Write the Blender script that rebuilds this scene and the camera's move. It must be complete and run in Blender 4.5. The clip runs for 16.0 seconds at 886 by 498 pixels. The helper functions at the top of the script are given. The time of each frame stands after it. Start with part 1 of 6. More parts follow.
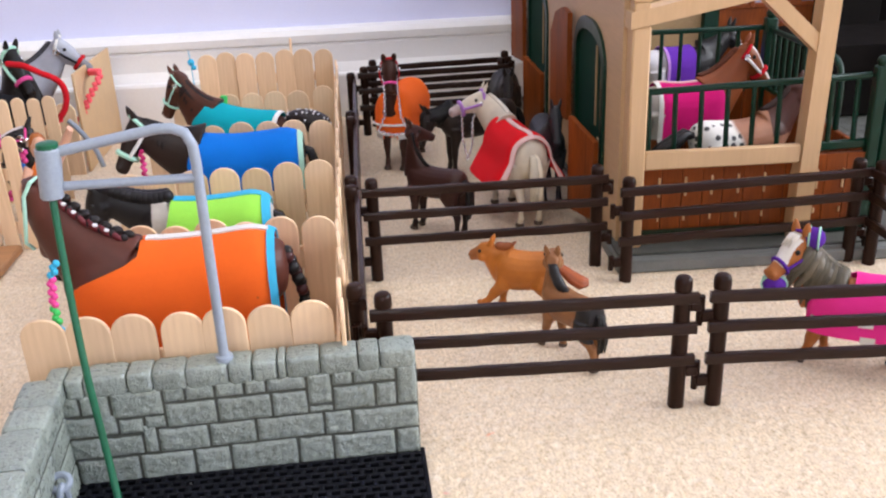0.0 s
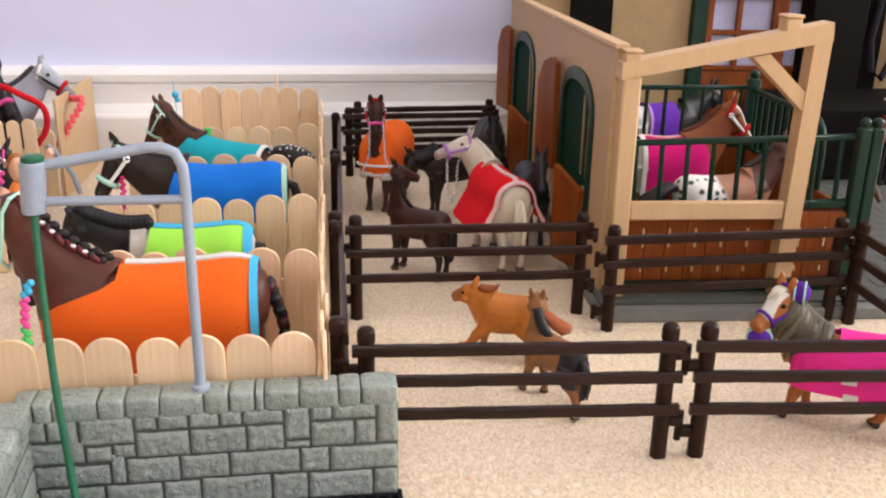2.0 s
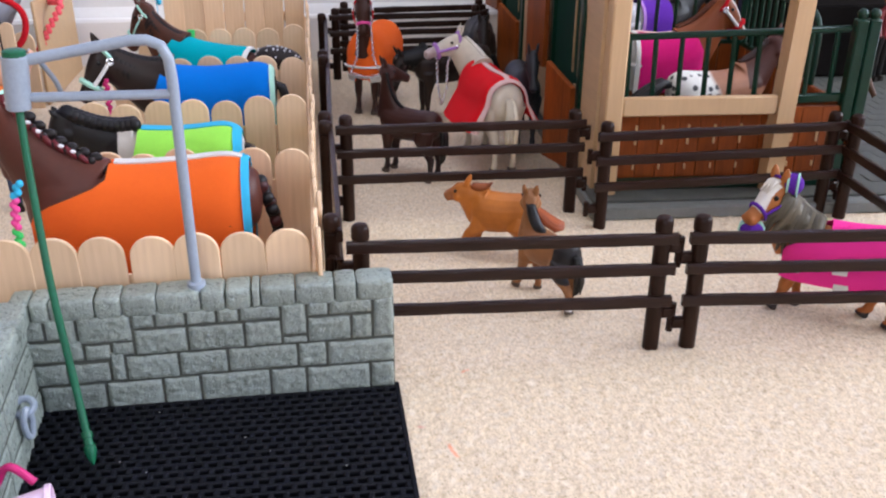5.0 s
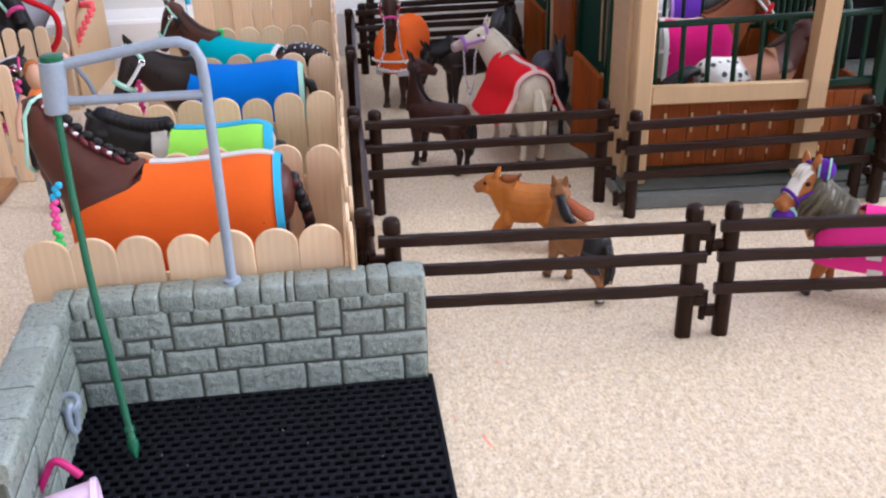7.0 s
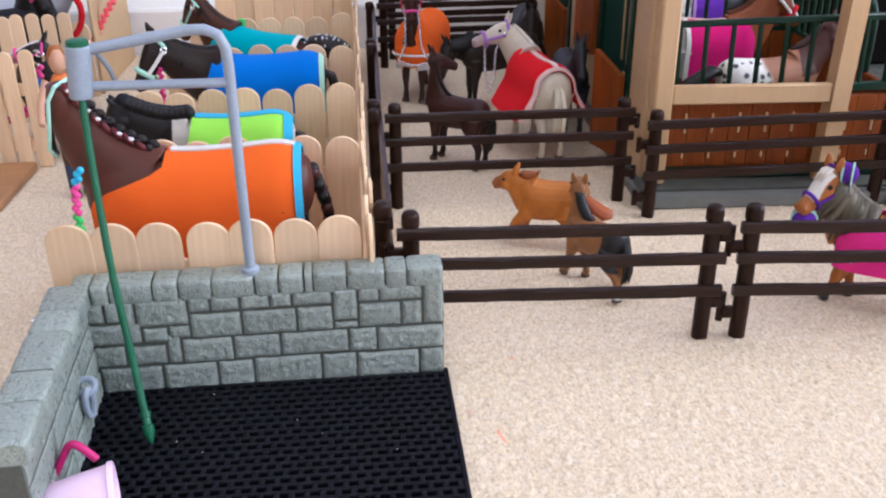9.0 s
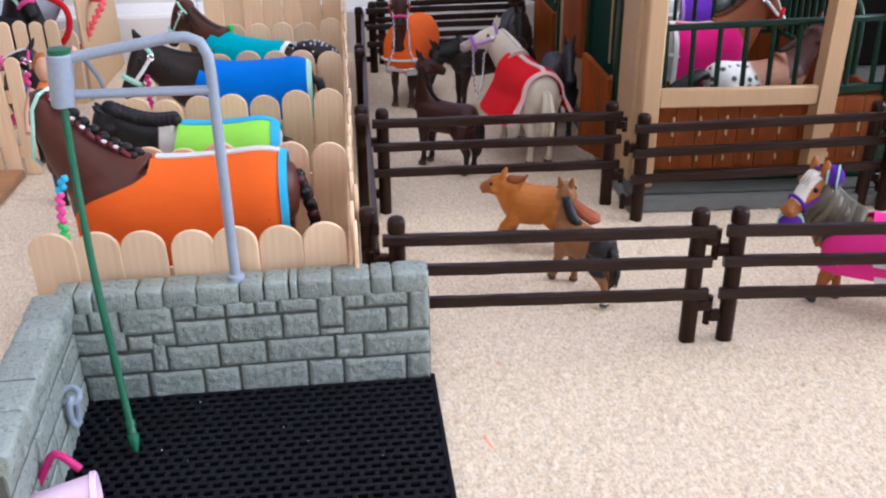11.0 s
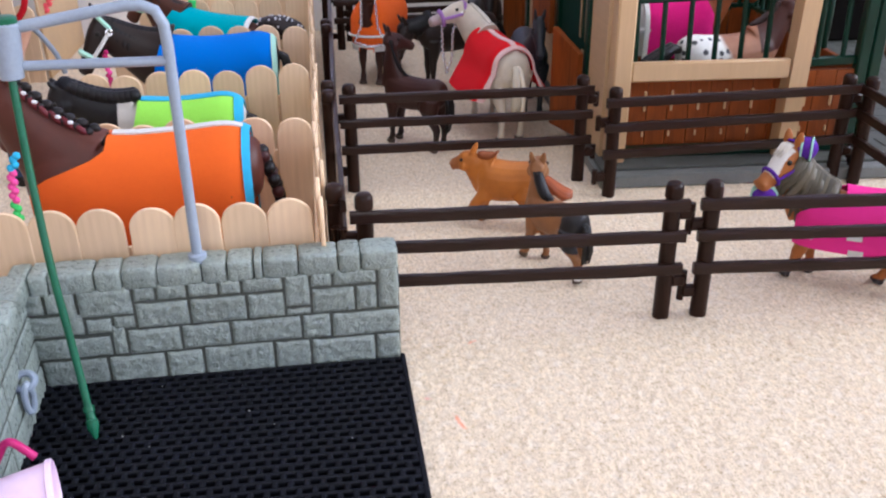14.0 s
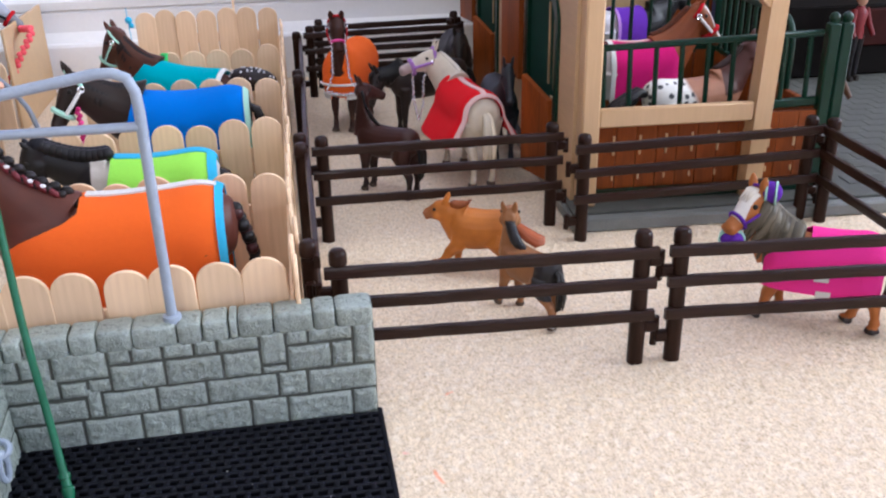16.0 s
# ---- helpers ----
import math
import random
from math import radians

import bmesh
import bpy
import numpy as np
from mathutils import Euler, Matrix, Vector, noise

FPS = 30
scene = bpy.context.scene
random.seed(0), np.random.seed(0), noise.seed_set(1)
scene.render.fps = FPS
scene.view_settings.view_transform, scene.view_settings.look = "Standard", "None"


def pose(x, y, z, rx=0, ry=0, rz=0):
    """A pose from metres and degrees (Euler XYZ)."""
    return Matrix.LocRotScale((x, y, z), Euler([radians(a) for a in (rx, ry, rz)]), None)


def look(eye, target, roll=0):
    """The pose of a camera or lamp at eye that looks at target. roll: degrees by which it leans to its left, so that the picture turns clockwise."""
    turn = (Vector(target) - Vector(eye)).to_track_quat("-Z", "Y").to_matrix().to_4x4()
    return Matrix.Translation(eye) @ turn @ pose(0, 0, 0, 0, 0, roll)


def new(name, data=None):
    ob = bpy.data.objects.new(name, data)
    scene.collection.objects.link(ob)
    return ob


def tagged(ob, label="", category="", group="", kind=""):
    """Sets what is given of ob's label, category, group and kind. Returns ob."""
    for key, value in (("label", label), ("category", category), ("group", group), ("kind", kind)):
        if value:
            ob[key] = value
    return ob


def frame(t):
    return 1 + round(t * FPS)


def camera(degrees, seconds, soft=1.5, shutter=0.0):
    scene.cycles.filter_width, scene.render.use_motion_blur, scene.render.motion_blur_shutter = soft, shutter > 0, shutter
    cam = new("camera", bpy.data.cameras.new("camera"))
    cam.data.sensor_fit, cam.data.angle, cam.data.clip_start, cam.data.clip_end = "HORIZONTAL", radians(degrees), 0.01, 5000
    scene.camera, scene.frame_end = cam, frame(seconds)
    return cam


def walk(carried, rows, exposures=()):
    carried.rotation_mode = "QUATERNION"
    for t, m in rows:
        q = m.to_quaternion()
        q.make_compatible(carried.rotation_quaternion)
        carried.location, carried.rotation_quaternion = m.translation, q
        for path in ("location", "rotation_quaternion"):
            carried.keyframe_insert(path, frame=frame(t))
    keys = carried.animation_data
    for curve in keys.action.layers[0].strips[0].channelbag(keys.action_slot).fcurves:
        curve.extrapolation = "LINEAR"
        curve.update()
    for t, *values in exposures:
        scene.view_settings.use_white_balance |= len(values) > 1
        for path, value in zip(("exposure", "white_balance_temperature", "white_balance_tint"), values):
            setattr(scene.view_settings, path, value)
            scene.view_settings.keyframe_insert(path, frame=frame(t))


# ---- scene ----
cam = camera(52.1, 16.0, soft=2.15)
# the clip's camera drifts from a warm to a cooler white balance
EXPOSURES = ((0, 0.05, 6480, 10), (0.6, 0.09, 6650, 10), (1.4, 0.03, 7150, 10), (2.5, 0.0, 7200, 10), (3.4, -0.08, 6600, 10), (4.2, -0.10, 6200, 10), (7, -0.09, 6050, 10), (12, -0.09, 5920, 10), (16, -0.03, 5920, 10))
PATH = [
    (0, (0.0344, 0.0237, 0.24), (0.2137, 1.861, -0.53), -2.3),
    (0.5, (0.0307, 0.0262, 0.237), (0.2461, 1.885, -0.469), -0.8),
    (1, (0.0277, 0.0266, 0.236), (0.2392, 1.8859, -0.47), -0.1),
    (1.5, (0.0266, 0.0257, 0.234), (0.2428, 1.8905, -0.455), 0.4),
    (2, (0.0268, 0.0277, 0.232), (0.278, 1.8969, -0.433), 1.0),
    (2.5, (0.0262, 0.0308, 0.232), (0.2835, 1.8932, -0.449), 1.1),
    (3, (0.0264, 0.0318, 0.228), (0.3245, 1.8747, -0.489), 1.2),
    (3.5, (0.0251, 0.03, 0.227), (0.3407, 1.8524, -0.535), 1.5),
    (4, (0.026, 0.0289, 0.225), (0.3243, 1.8354, -0.581), 1.2),
    (6.3, (0.0234, 0.0242, 0.227), (0.2623, 1.8163, -0.63), -0.1),
    (6.5, (0.0243, 0.024, 0.228), (0.2554, 1.8172, -0.627), -0.3),
    (7, (0.0243, 0.024, 0.227), (0.2231, 1.8174, -0.636), -1.5),
    (7.5, (0.0225, 0.0253, 0.226), (0.2139, 1.8166, -0.642), -0.8),
    (8, (0.0224, 0.0243, 0.226), (0.2101, 1.8181, -0.637), -0.6),
    (8.5, (0.0214, 0.0244, 0.226), (0.2111, 1.818, -0.638), -0.3),
    (9, (0.0214, 0.0244, 0.226), (0.1939, 1.8172, -0.644), -0.4),
    (9.5, (0.0234, 0.0242, 0.227), (0.1993, 1.8206, -0.635), -0.6),
    (12, (0.0257, 0.0269, 0.225), (0.2233, 1.8184, -0.641), -0.6),
    (12.5, (0.0251, 0.03, 0.223), (0.2383, 1.8174, -0.649), -0.7),
    (13, (0.0231, 0.0302, 0.221), (0.2395, 1.8112, -0.664), -0.7),
    (13.5, (0.0262, 0.0308, 0.221), (0.2487, 1.805, -0.675), -0.6),
    (14, (0.0275, 0.0327, 0.22), (0.2697, 1.8032, -0.679), -0.4),
    (14.5, (0.0296, 0.0334, 0.223), (0.3011, 1.8041, -0.666), -0.6),
    (15, (0.0275, 0.0327, 0.224), (0.3051, 1.8117, -0.646), -1.0),
    (15.5, (0.0295, 0.0324, 0.227), (0.3138, 1.8166, -0.631), -1.0),
    (16, (0.0295, 0.0324, 0.229), (0.3253, 1.8272, -0.602), -1.2),
]
walk(cam, [(t, look(eye, target, roll)) for t, eye, target, roll in PATH], EXPOSURES)


# ---- world, sun and large lights ----
world = bpy.data.worlds.new("sky")
scene.world = world
world.use_nodes = True
sky = world.node_tree.nodes.new("ShaderNodeTexSky")
sky.sky_type, sky.sun_disc = "NISHITA", False
sky.sun_elevation, sky.sun_rotation = radians(40), radians(120)
world.node_tree.nodes["Background"].inputs["Strength"].default_value = 0.12
world.node_tree.links.new(sky.outputs[0], world.node_tree.nodes["Background"].inputs["Color"])

sun = new("sun", bpy.data.lights.new("sun", "SUN"))
sun.data.energy, sun.data.angle, sun.data.color = 0.8, radians(12), (1.0, 0.95, 0.88)
sun.matrix_world = look((2.0, -1.5, 3.0), (0, 0.5, 0))


def area_light(name, eye, target, w, h, watts, color):
    ob = new(name, bpy.data.lights.new(name, "AREA"))
    ob.data.shape, ob.data.size, ob.data.size_y = "RECTANGLE", w, h
    ob.data.energy, ob.data.color = watts, color
    ob.matrix_world = look(eye, target)
    return ob


area_light("window_daylight", (2.96, 0.0, 1.3), (0.0, 0.2, 0.5), 1.7, 1.2, 97, (0.93, 0.96, 1.0))
# Unseen source behind the camera, added to fill the sides facing it.
area_light("rear_fill", (-0.4, -1.66, 1.2), (-0.4, 0.0, 0.9), 1.3, 1.1, 18, (1.0, 0.96, 0.90))
# No skylight is known: this overhead fill and its ceiling opening are added.
area_light("overhead_fill", (-0.25, 0.52, 2.39), (-0.25, 0.5201, 0.0), 1.0, 0.6, 10.0, (0.97, 0.98, 1.0))


# ---- materials ----
def material(name, color, rough=0.6, metal=0.0, vary=0.15, scale=60.0, bump=0.2, fine=600.0, stretch=(1, 1, 1), island=0.0, sheen=0.0, second=None, coat=0.0, per_object=0.0, spec=0.35):
    """Principled surface with colour variation at two scales, roughness variation and fine relief."""
    m = bpy.data.materials.new(name)
    m.use_nodes = True
    nt = m.node_tree
    b = nt.nodes["Principled BSDF"]
    tex = nt.nodes.new("ShaderNodeTexCoord")
    mp = nt.nodes.new("ShaderNodeMapping")
    mp.inputs["Scale"].default_value = stretch
    nt.links.new(tex.outputs["Object"], mp.inputs["Vector"])
    n1 = nt.nodes.new("ShaderNodeTexNoise")
    n1.inputs["Scale"].default_value, n1.inputs["Detail"].default_value = scale, 5
    n2 = nt.nodes.new("ShaderNodeTexNoise")
    n2.inputs["Scale"].default_value, n2.inputs["Detail"].default_value = fine, 4
    for n in (n1, n2):
        nt.links.new(mp.outputs[0], n.inputs["Vector"])
    mix = nt.nodes.new("ShaderNodeMix")
    mix.data_type = "RGBA"
    dark = tuple(c * (1 - vary) for c in (second or color)) + (1,)
    light = tuple(min(1, c * (1 + vary)) for c in color) + (1,)
    mix.inputs[6].default_value, mix.inputs[7].default_value = dark, light
    add = nt.nodes.new("ShaderNodeMath")
    add.operation = "MULTIPLY_ADD"
    add.inputs[1].default_value, add.inputs[2].default_value = 0.45, 0.0
    nt.links.new(n2.outputs["Fac"], add.inputs[0])
    add2 = nt.nodes.new("ShaderNodeMath")
    add2.operation = "MULTIPLY_ADD"
    add2.inputs[1].default_value = 0.55
    nt.links.new(n1.outputs["Fac"], add2.inputs[0])
    nt.links.new(add.outputs[0], add2.inputs[2])
    ramp = nt.nodes.new("ShaderNodeMapRange")
    ramp.inputs[1].default_value, ramp.inputs[2].default_value = 0.33, 0.67
    nt.links.new(add2.outputs[0], ramp.inputs[0])
    nt.links.new(ramp.outputs[0], mix.inputs[0])
    out = mix.outputs[2]
    if per_object:
        info = nt.nodes.new("ShaderNodeObjectInfo")
        rng = nt.nodes.new("ShaderNodeMapRange")
        rng.inputs[3].default_value, rng.inputs[4].default_value = 1 - per_object, 1 + per_object
        nt.links.new(info.outputs["Random"], rng.inputs[0])
        hsv = nt.nodes.new("ShaderNodeHueSaturation")
        nt.links.new(rng.outputs[0], hsv.inputs["Value"])
        nt.links.new(out, hsv.inputs["Color"])
        out = hsv.outputs[0]
    nt.links.new(out, b.inputs["Base Color"])
    rr = nt.nodes.new("ShaderNodeMapRange")
    rr.inputs[3].default_value, rr.inputs[4].default_value = max(0.03, rough - 0.08), min(1, rough + 0.08)
    nt.links.new(n1.outputs["Fac"], rr.inputs[0])
    nt.links.new(rr.outputs[0], b.inputs["Roughness"])
    b.inputs["Metallic"].default_value = metal
    b.inputs["Specular IOR Level"].default_value = spec
    if sheen:
        b.inputs["Sheen Weight"].default_value, b.inputs["Sheen Roughness"].default_value = sheen, 0.5
    if coat:
        b.inputs["Coat Weight"].default_value, b.inputs["Coat Roughness"].default_value = coat, 0.25
    if bump:
        bp = nt.nodes.new("ShaderNodeBump")
        bp.inputs["Strength"].default_value, bp.inputs["Distance"].default_value = bump, 0.0006
        nt.links.new(add2.outputs[0], bp.inputs["Height"])
        nt.links.new(bp.outputs[0], b.inputs["Normal"])
    return m


def paint_material(name, rough=0.38):
    """Moulded plastic whose hand-painted coat is stored per vertex."""
    m = material(name, (1, 1, 1), rough, vary=0.16, scale=120, fine=1500, bump=0.15, spec=0.30)
    nt = m.node_tree
    b = nt.nodes["Principled BSDF"]
    at = nt.nodes.new("ShaderNodeAttribute")
    at.attribute_name = "paint"
    mul = nt.nodes.new("ShaderNodeMix")
    mul.data_type, mul.blend_type = "RGBA", "MULTIPLY"
    mul.inputs[0].default_value = 1.0
    nt.links.new(at.outputs["Color"], mul.inputs[6])
    nt.links.new(b.inputs["Base Color"].links[0].from_socket, mul.inputs[7])
    nt.links.new(mul.outputs[2], b.inputs["Base Color"])
    return m


FIG = paint_material("figurine_paint", 0.46)
CARPET = material("carpet_wool", (0.83, 0.685, 0.51), 0.95, vary=0.10, scale=700, fine=2200, bump=0.8, stretch=(1, 0.5, 1), second=(0.57, 0.44, 0.29), sheen=0.05, spec=0.1)
WALLPAINT = material("lavender_wall_paint", (0.65, 0.665, 0.86), 0.7, vary=0.03, scale=8, fine=500, bump=0.08)
WHITE = material("white_gloss_paint", (0.82, 0.81, 0.80), 0.35, vary=0.03, scale=12, fine=300, bump=0.05)
# Invented dark brown for an unseen wall, so less light bounces off it.
BROWNWALL = material("dark_brown_low_bounce", (0.17, 0.085, 0.045), 0.6, vary=0.2, scale=14, fine=120, stretch=(1, 1, 0.1), bump=0.2)
CEIL = material("white_ceiling_paint", (0.8, 0.8, 0.79), 0.85, vary=0.03, scale=10, fine=300, bump=0.1)
STICK = material("birch_craft_stick", (0.82, 0.60, 0.385), 0.6, vary=0.07, scale=60, fine=380, stretch=(1, 1, 0.08), bump=0.15, second=(0.72, 0.495, 0.30), per_object=0.13)
FENCE = material("dark_brown_fence_plastic", (0.020, 0.0080, 0.0050), 0.30, vary=0.45, scale=90, fine=700, stretch=(0.10, 1, 1), bump=1.2, spec=0.26)
POSTMAT = material("dark_brown_post_plastic", (0.020, 0.0080, 0.0050), 0.34, vary=0.35, scale=90, fine=700, stretch=(1, 1, 0.15), bump=0.6, spec=0.16)
STONE = material("grey_moulded_stone", (0.275, 0.315, 0.280), 0.29, vary=0.18, scale=420, fine=1000, bump=2.4, per_object=0.10, spec=0.5)
STAINED = CARPET.node_tree


def carpet_stain(cx, cy, angle, length, width, color):
    """A small coloured smear in the pile, with a ragged edge."""
    nt = STAINED
    tex = nt.nodes.new("ShaderNodeTexCoord")
    mp = nt.nodes.new("ShaderNodeMapping")
    mp.vector_type = "TEXTURE"
    mp.inputs["Location"].default_value = (cx, cy, 0)
    mp.inputs["Rotation"].default_value = (0, 0, radians(angle))
    mp.inputs["Scale"].default_value = (length, width, 1)
    nt.links.new(tex.outputs["Object"], mp.inputs["Vector"])
    far = nt.nodes.new("ShaderNodeVectorMath")
    far.operation = "LENGTH"
    nt.links.new(mp.outputs[0], far.inputs[0])
    rag = nt.nodes.new("ShaderNodeTexNoise")
    rag.inputs["Scale"].default_value = 480
    nt.links.new(tex.outputs["Object"], rag.inputs["Vector"])
    add = nt.nodes.new("ShaderNodeMath")
    add.operation = "MULTIPLY_ADD"
    add.inputs[1].default_value = 1.6
    nt.links.new(rag.outputs["Fac"], add.inputs[0])
    nt.links.new(far.outputs["Value"], add.inputs[2])
    fall = nt.nodes.new("ShaderNodeMapRange")
    fall.inputs[1].default_value, fall.inputs[2].default_value = 1.0, 1.7
    fall.inputs[3].default_value, fall.inputs[4].default_value = 0.75, 0.0
    nt.links.new(add.outputs[0], fall.inputs[0])
    mix = nt.nodes.new("ShaderNodeMix")
    mix.data_type = "RGBA"
    base = nt.nodes["Principled BSDF"].inputs["Base Color"]
    nt.links.new(fall.outputs[0], mix.inputs[0])
    nt.links.new(base.links[0].from_socket, mix.inputs[6])
    mix.inputs[7].default_value = (*color, 1)
    nt.links.new(mix.outputs[2], base)


def carpet_flecks(scale, low, high, amount, color):
    """Tufts of another shade scattered through the pile."""
    nt = STAINED
    tex = nt.nodes.new("ShaderNodeTexCoord")
    spread = nt.nodes.new("ShaderNodeTexNoise")
    spread.inputs["Scale"].default_value, spread.inputs["Detail"].default_value = scale, 2
    nt.links.new(tex.outputs["Object"], spread.inputs["Vector"])
    pick = nt.nodes.new("ShaderNodeMapRange")
    pick.inputs[1].default_value, pick.inputs[2].default_value = low, high
    pick.inputs[4].default_value = amount
    nt.links.new(spread.outputs["Fac"], pick.inputs[0])
    mix = nt.nodes.new("ShaderNodeMix")
    mix.data_type = "RGBA"
    base = nt.nodes["Principled BSDF"].inputs["Base Color"]
    nt.links.new(pick.outputs[0], mix.inputs[0])
    nt.links.new(base.links[0].from_socket, mix.inputs[6])
    mix.inputs[7].default_value = (*color, 1)
    nt.links.new(mix.outputs[2], base)


carpet_flecks(230, 0.50, 0.66, 0.30, (0.84, 0.76, 0.66))
carpet_flecks(260, 0.54, 0.70, 0.32, (0.82, 0.62, 0.38))
carpet_flecks(620, 0.60, 0.68, 0.60, (0.42, 0.30, 0.18))
carpet_stain(0.0725, 0.3150, -72, 0.0075, 0.0014, (0.85, 0.26, 0.14))
carpet_stain(0.0870, 0.3725, 30, 0.0035, 0.0011, (0.85, 0.34, 0.22))
carpet_stain(0.0620, 0.3330, -40, 0.0030, 0.0010, (0.85, 0.45, 0.36))
# Joints share the stone's own grey; their recess shade is painted in here.
JOINTSHADE = material("shaded_joint_grey", (0.085, 0.092, 0.078), 0.6, vary=0.2, scale=160, fine=900, bump=0.5)
RUBBER = material("black_rubber", (0.003, 0.0035, 0.007), 0.6, vary=0.3, scale=80, fine=900, bump=0.3, spec=0.18)
STEELBLUE = material("grey_blue_plastic", (0.30, 0.35, 0.42), 0.33, vary=0.10, scale=60, fine=700, bump=0.1)
GREEN = material("dark_green_plastic", (0.002, 0.026, 0.014), 0.34, vary=0.2, scale=80, fine=800, bump=0.1, spec=0.28)
MATTEGREEN = material("matte_dark_green_plastic", (0.003, 0.032, 0.018), 0.75, vary=0.2, scale=80, fine=800, bump=0.2, spec=0.08)
HOSE = material("green_hose_plastic", (0.007, 0.105, 0.048), 0.35, vary=0.2, scale=80, fine=800, bump=0.1)
CREAM = material("cream_wood_plastic", (0.60, 0.40, 0.215), 0.45, vary=0.04, scale=60, fine=500, stretch=(1, 1, 0.12), bump=0.12, second=(0.57, 0.375, 0.20))
# Same plastic as CREAM, darkened: the side wall's shade is in this colour.
CREAMSIDE = material("cream_plastic_shaded", (0.56, 0.38, 0.21), 0.5, vary=0.05, scale=60, fine=500, stretch=(1, 0.12, 1), bump=0.15, second=(0.52, 0.345, 0.19))
BROWNWOOD = material("orange_brown_wood_plastic", (0.235, 0.055, 0.009), 0.42, vary=0.25, scale=70, fine=500, stretch=(1, 1, 0.12), bump=0.35, second=(0.17, 0.040, 0.008), per_object=0.04, spec=0.2)
DARKWOOD = material("dark_wood", (0.0035, 0.0022, 0.0016), 0.7, vary=0.3, scale=60, fine=500, bump=0.2, spec=0.1)
REDWOOD = material("dark_red_wood", (0.030, 0.005, 0.004), 0.5, vary=0.3, scale=60, fine=500, bump=0.2, spec=0.1)
BASEGREY = material("grey_base_plastic", (0.165, 0.172, 0.160), 0.5, vary=0.15, scale=90, fine=700, bump=0.4)
PAVING = material("dark_grey_paving_plastic", (0.085, 0.088, 0.078), 0.6, vary=0.2, scale=90, fine=700, bump=0.4, per_object=0.05, spec=0.2)
PANE = material("lavender_pane", (0.42, 0.42, 0.58), 0.18, vary=0.12, scale=25, fine=300, bump=0.05)
CHROME = material("silver_metal", (0.75, 0.75, 0.77), 0.2, metal=1.0, vary=0.1, scale=200, fine=900, bump=0.05)
PINKPLASTIC = material("pale_pink_plastic", (0.85, 0.62, 0.80), 0.35, vary=0.05, scale=60, fine=500, bump=0.05)
MAGENTA = material("magenta_plastic", (0.50, 0.015, 0.14), 0.35, vary=0.1, scale=60, fine=500, bump=0.05)
TANBOARD = material("tan_board", (0.36, 0.24, 0.12), 0.6, vary=0.12, scale=50, fine=400, bump=0.2)
FELTS = {}


def felt(name, color):
    if name not in FELTS:
        FELTS[name] = material(name, color, 0.95, vary=0.10, scale=150, fine=2200, bump=0.9, sheen=0.03, spec=0.06)
    return FELTS[name]


ORANGE = felt("orange_felt", (1.0, 0.155, 0.022))
CYAN = felt("cyan_ribbon", (0.06, 0.46, 0.72))
WHITEFELT = felt("white_ribbon", (0.80, 0.78, 0.74))
LIME = felt("lime_felt", (0.36, 0.82, 0.10))
BLUE = felt("royal_blue_felt", (0.008, 0.175, 0.66))
MINT = felt("mint_ribbon", (0.45, 0.76, 0.62))
TEAL = felt("teal_felt", (0.008, 0.40, 0.48))
RED = felt("red_felt", (0.76, 0.010, 0.018))
PALEPINK = felt("pale_pink_ribbon", (0.82, 0.55, 0.52))
HOTPINK = felt("hot_pink_felt", (1.0, 0.045, 0.33))
FUCHSIA = felt("fuchsia_felt", (0.60, 0.012, 0.16))
PURPLE = felt("purple_felt", (0.12, 0.03, 0.34))
LILAC = felt("lilac_ribbon", (0.42, 0.22, 0.56))
PINKCORD = felt("coral_pink_cord", (0.85, 0.12, 0.15))
REDCORD = felt("red_cord", (0.50, 0.012, 0.02))
TARTAN = felt("black_felt", (0.02, 0.02, 0.025))
BLUECORD = felt("blue_cord", (0.05, 0.20, 0.60))
PINKRIB = felt("pink_ribbon", (0.85, 0.10, 0.35))
ORANGECORD = felt("orange_ribbon", (0.9, 0.25, 0.15))
GREENCORD = felt("bright_green_cord", (0.08, 0.6, 0.15))


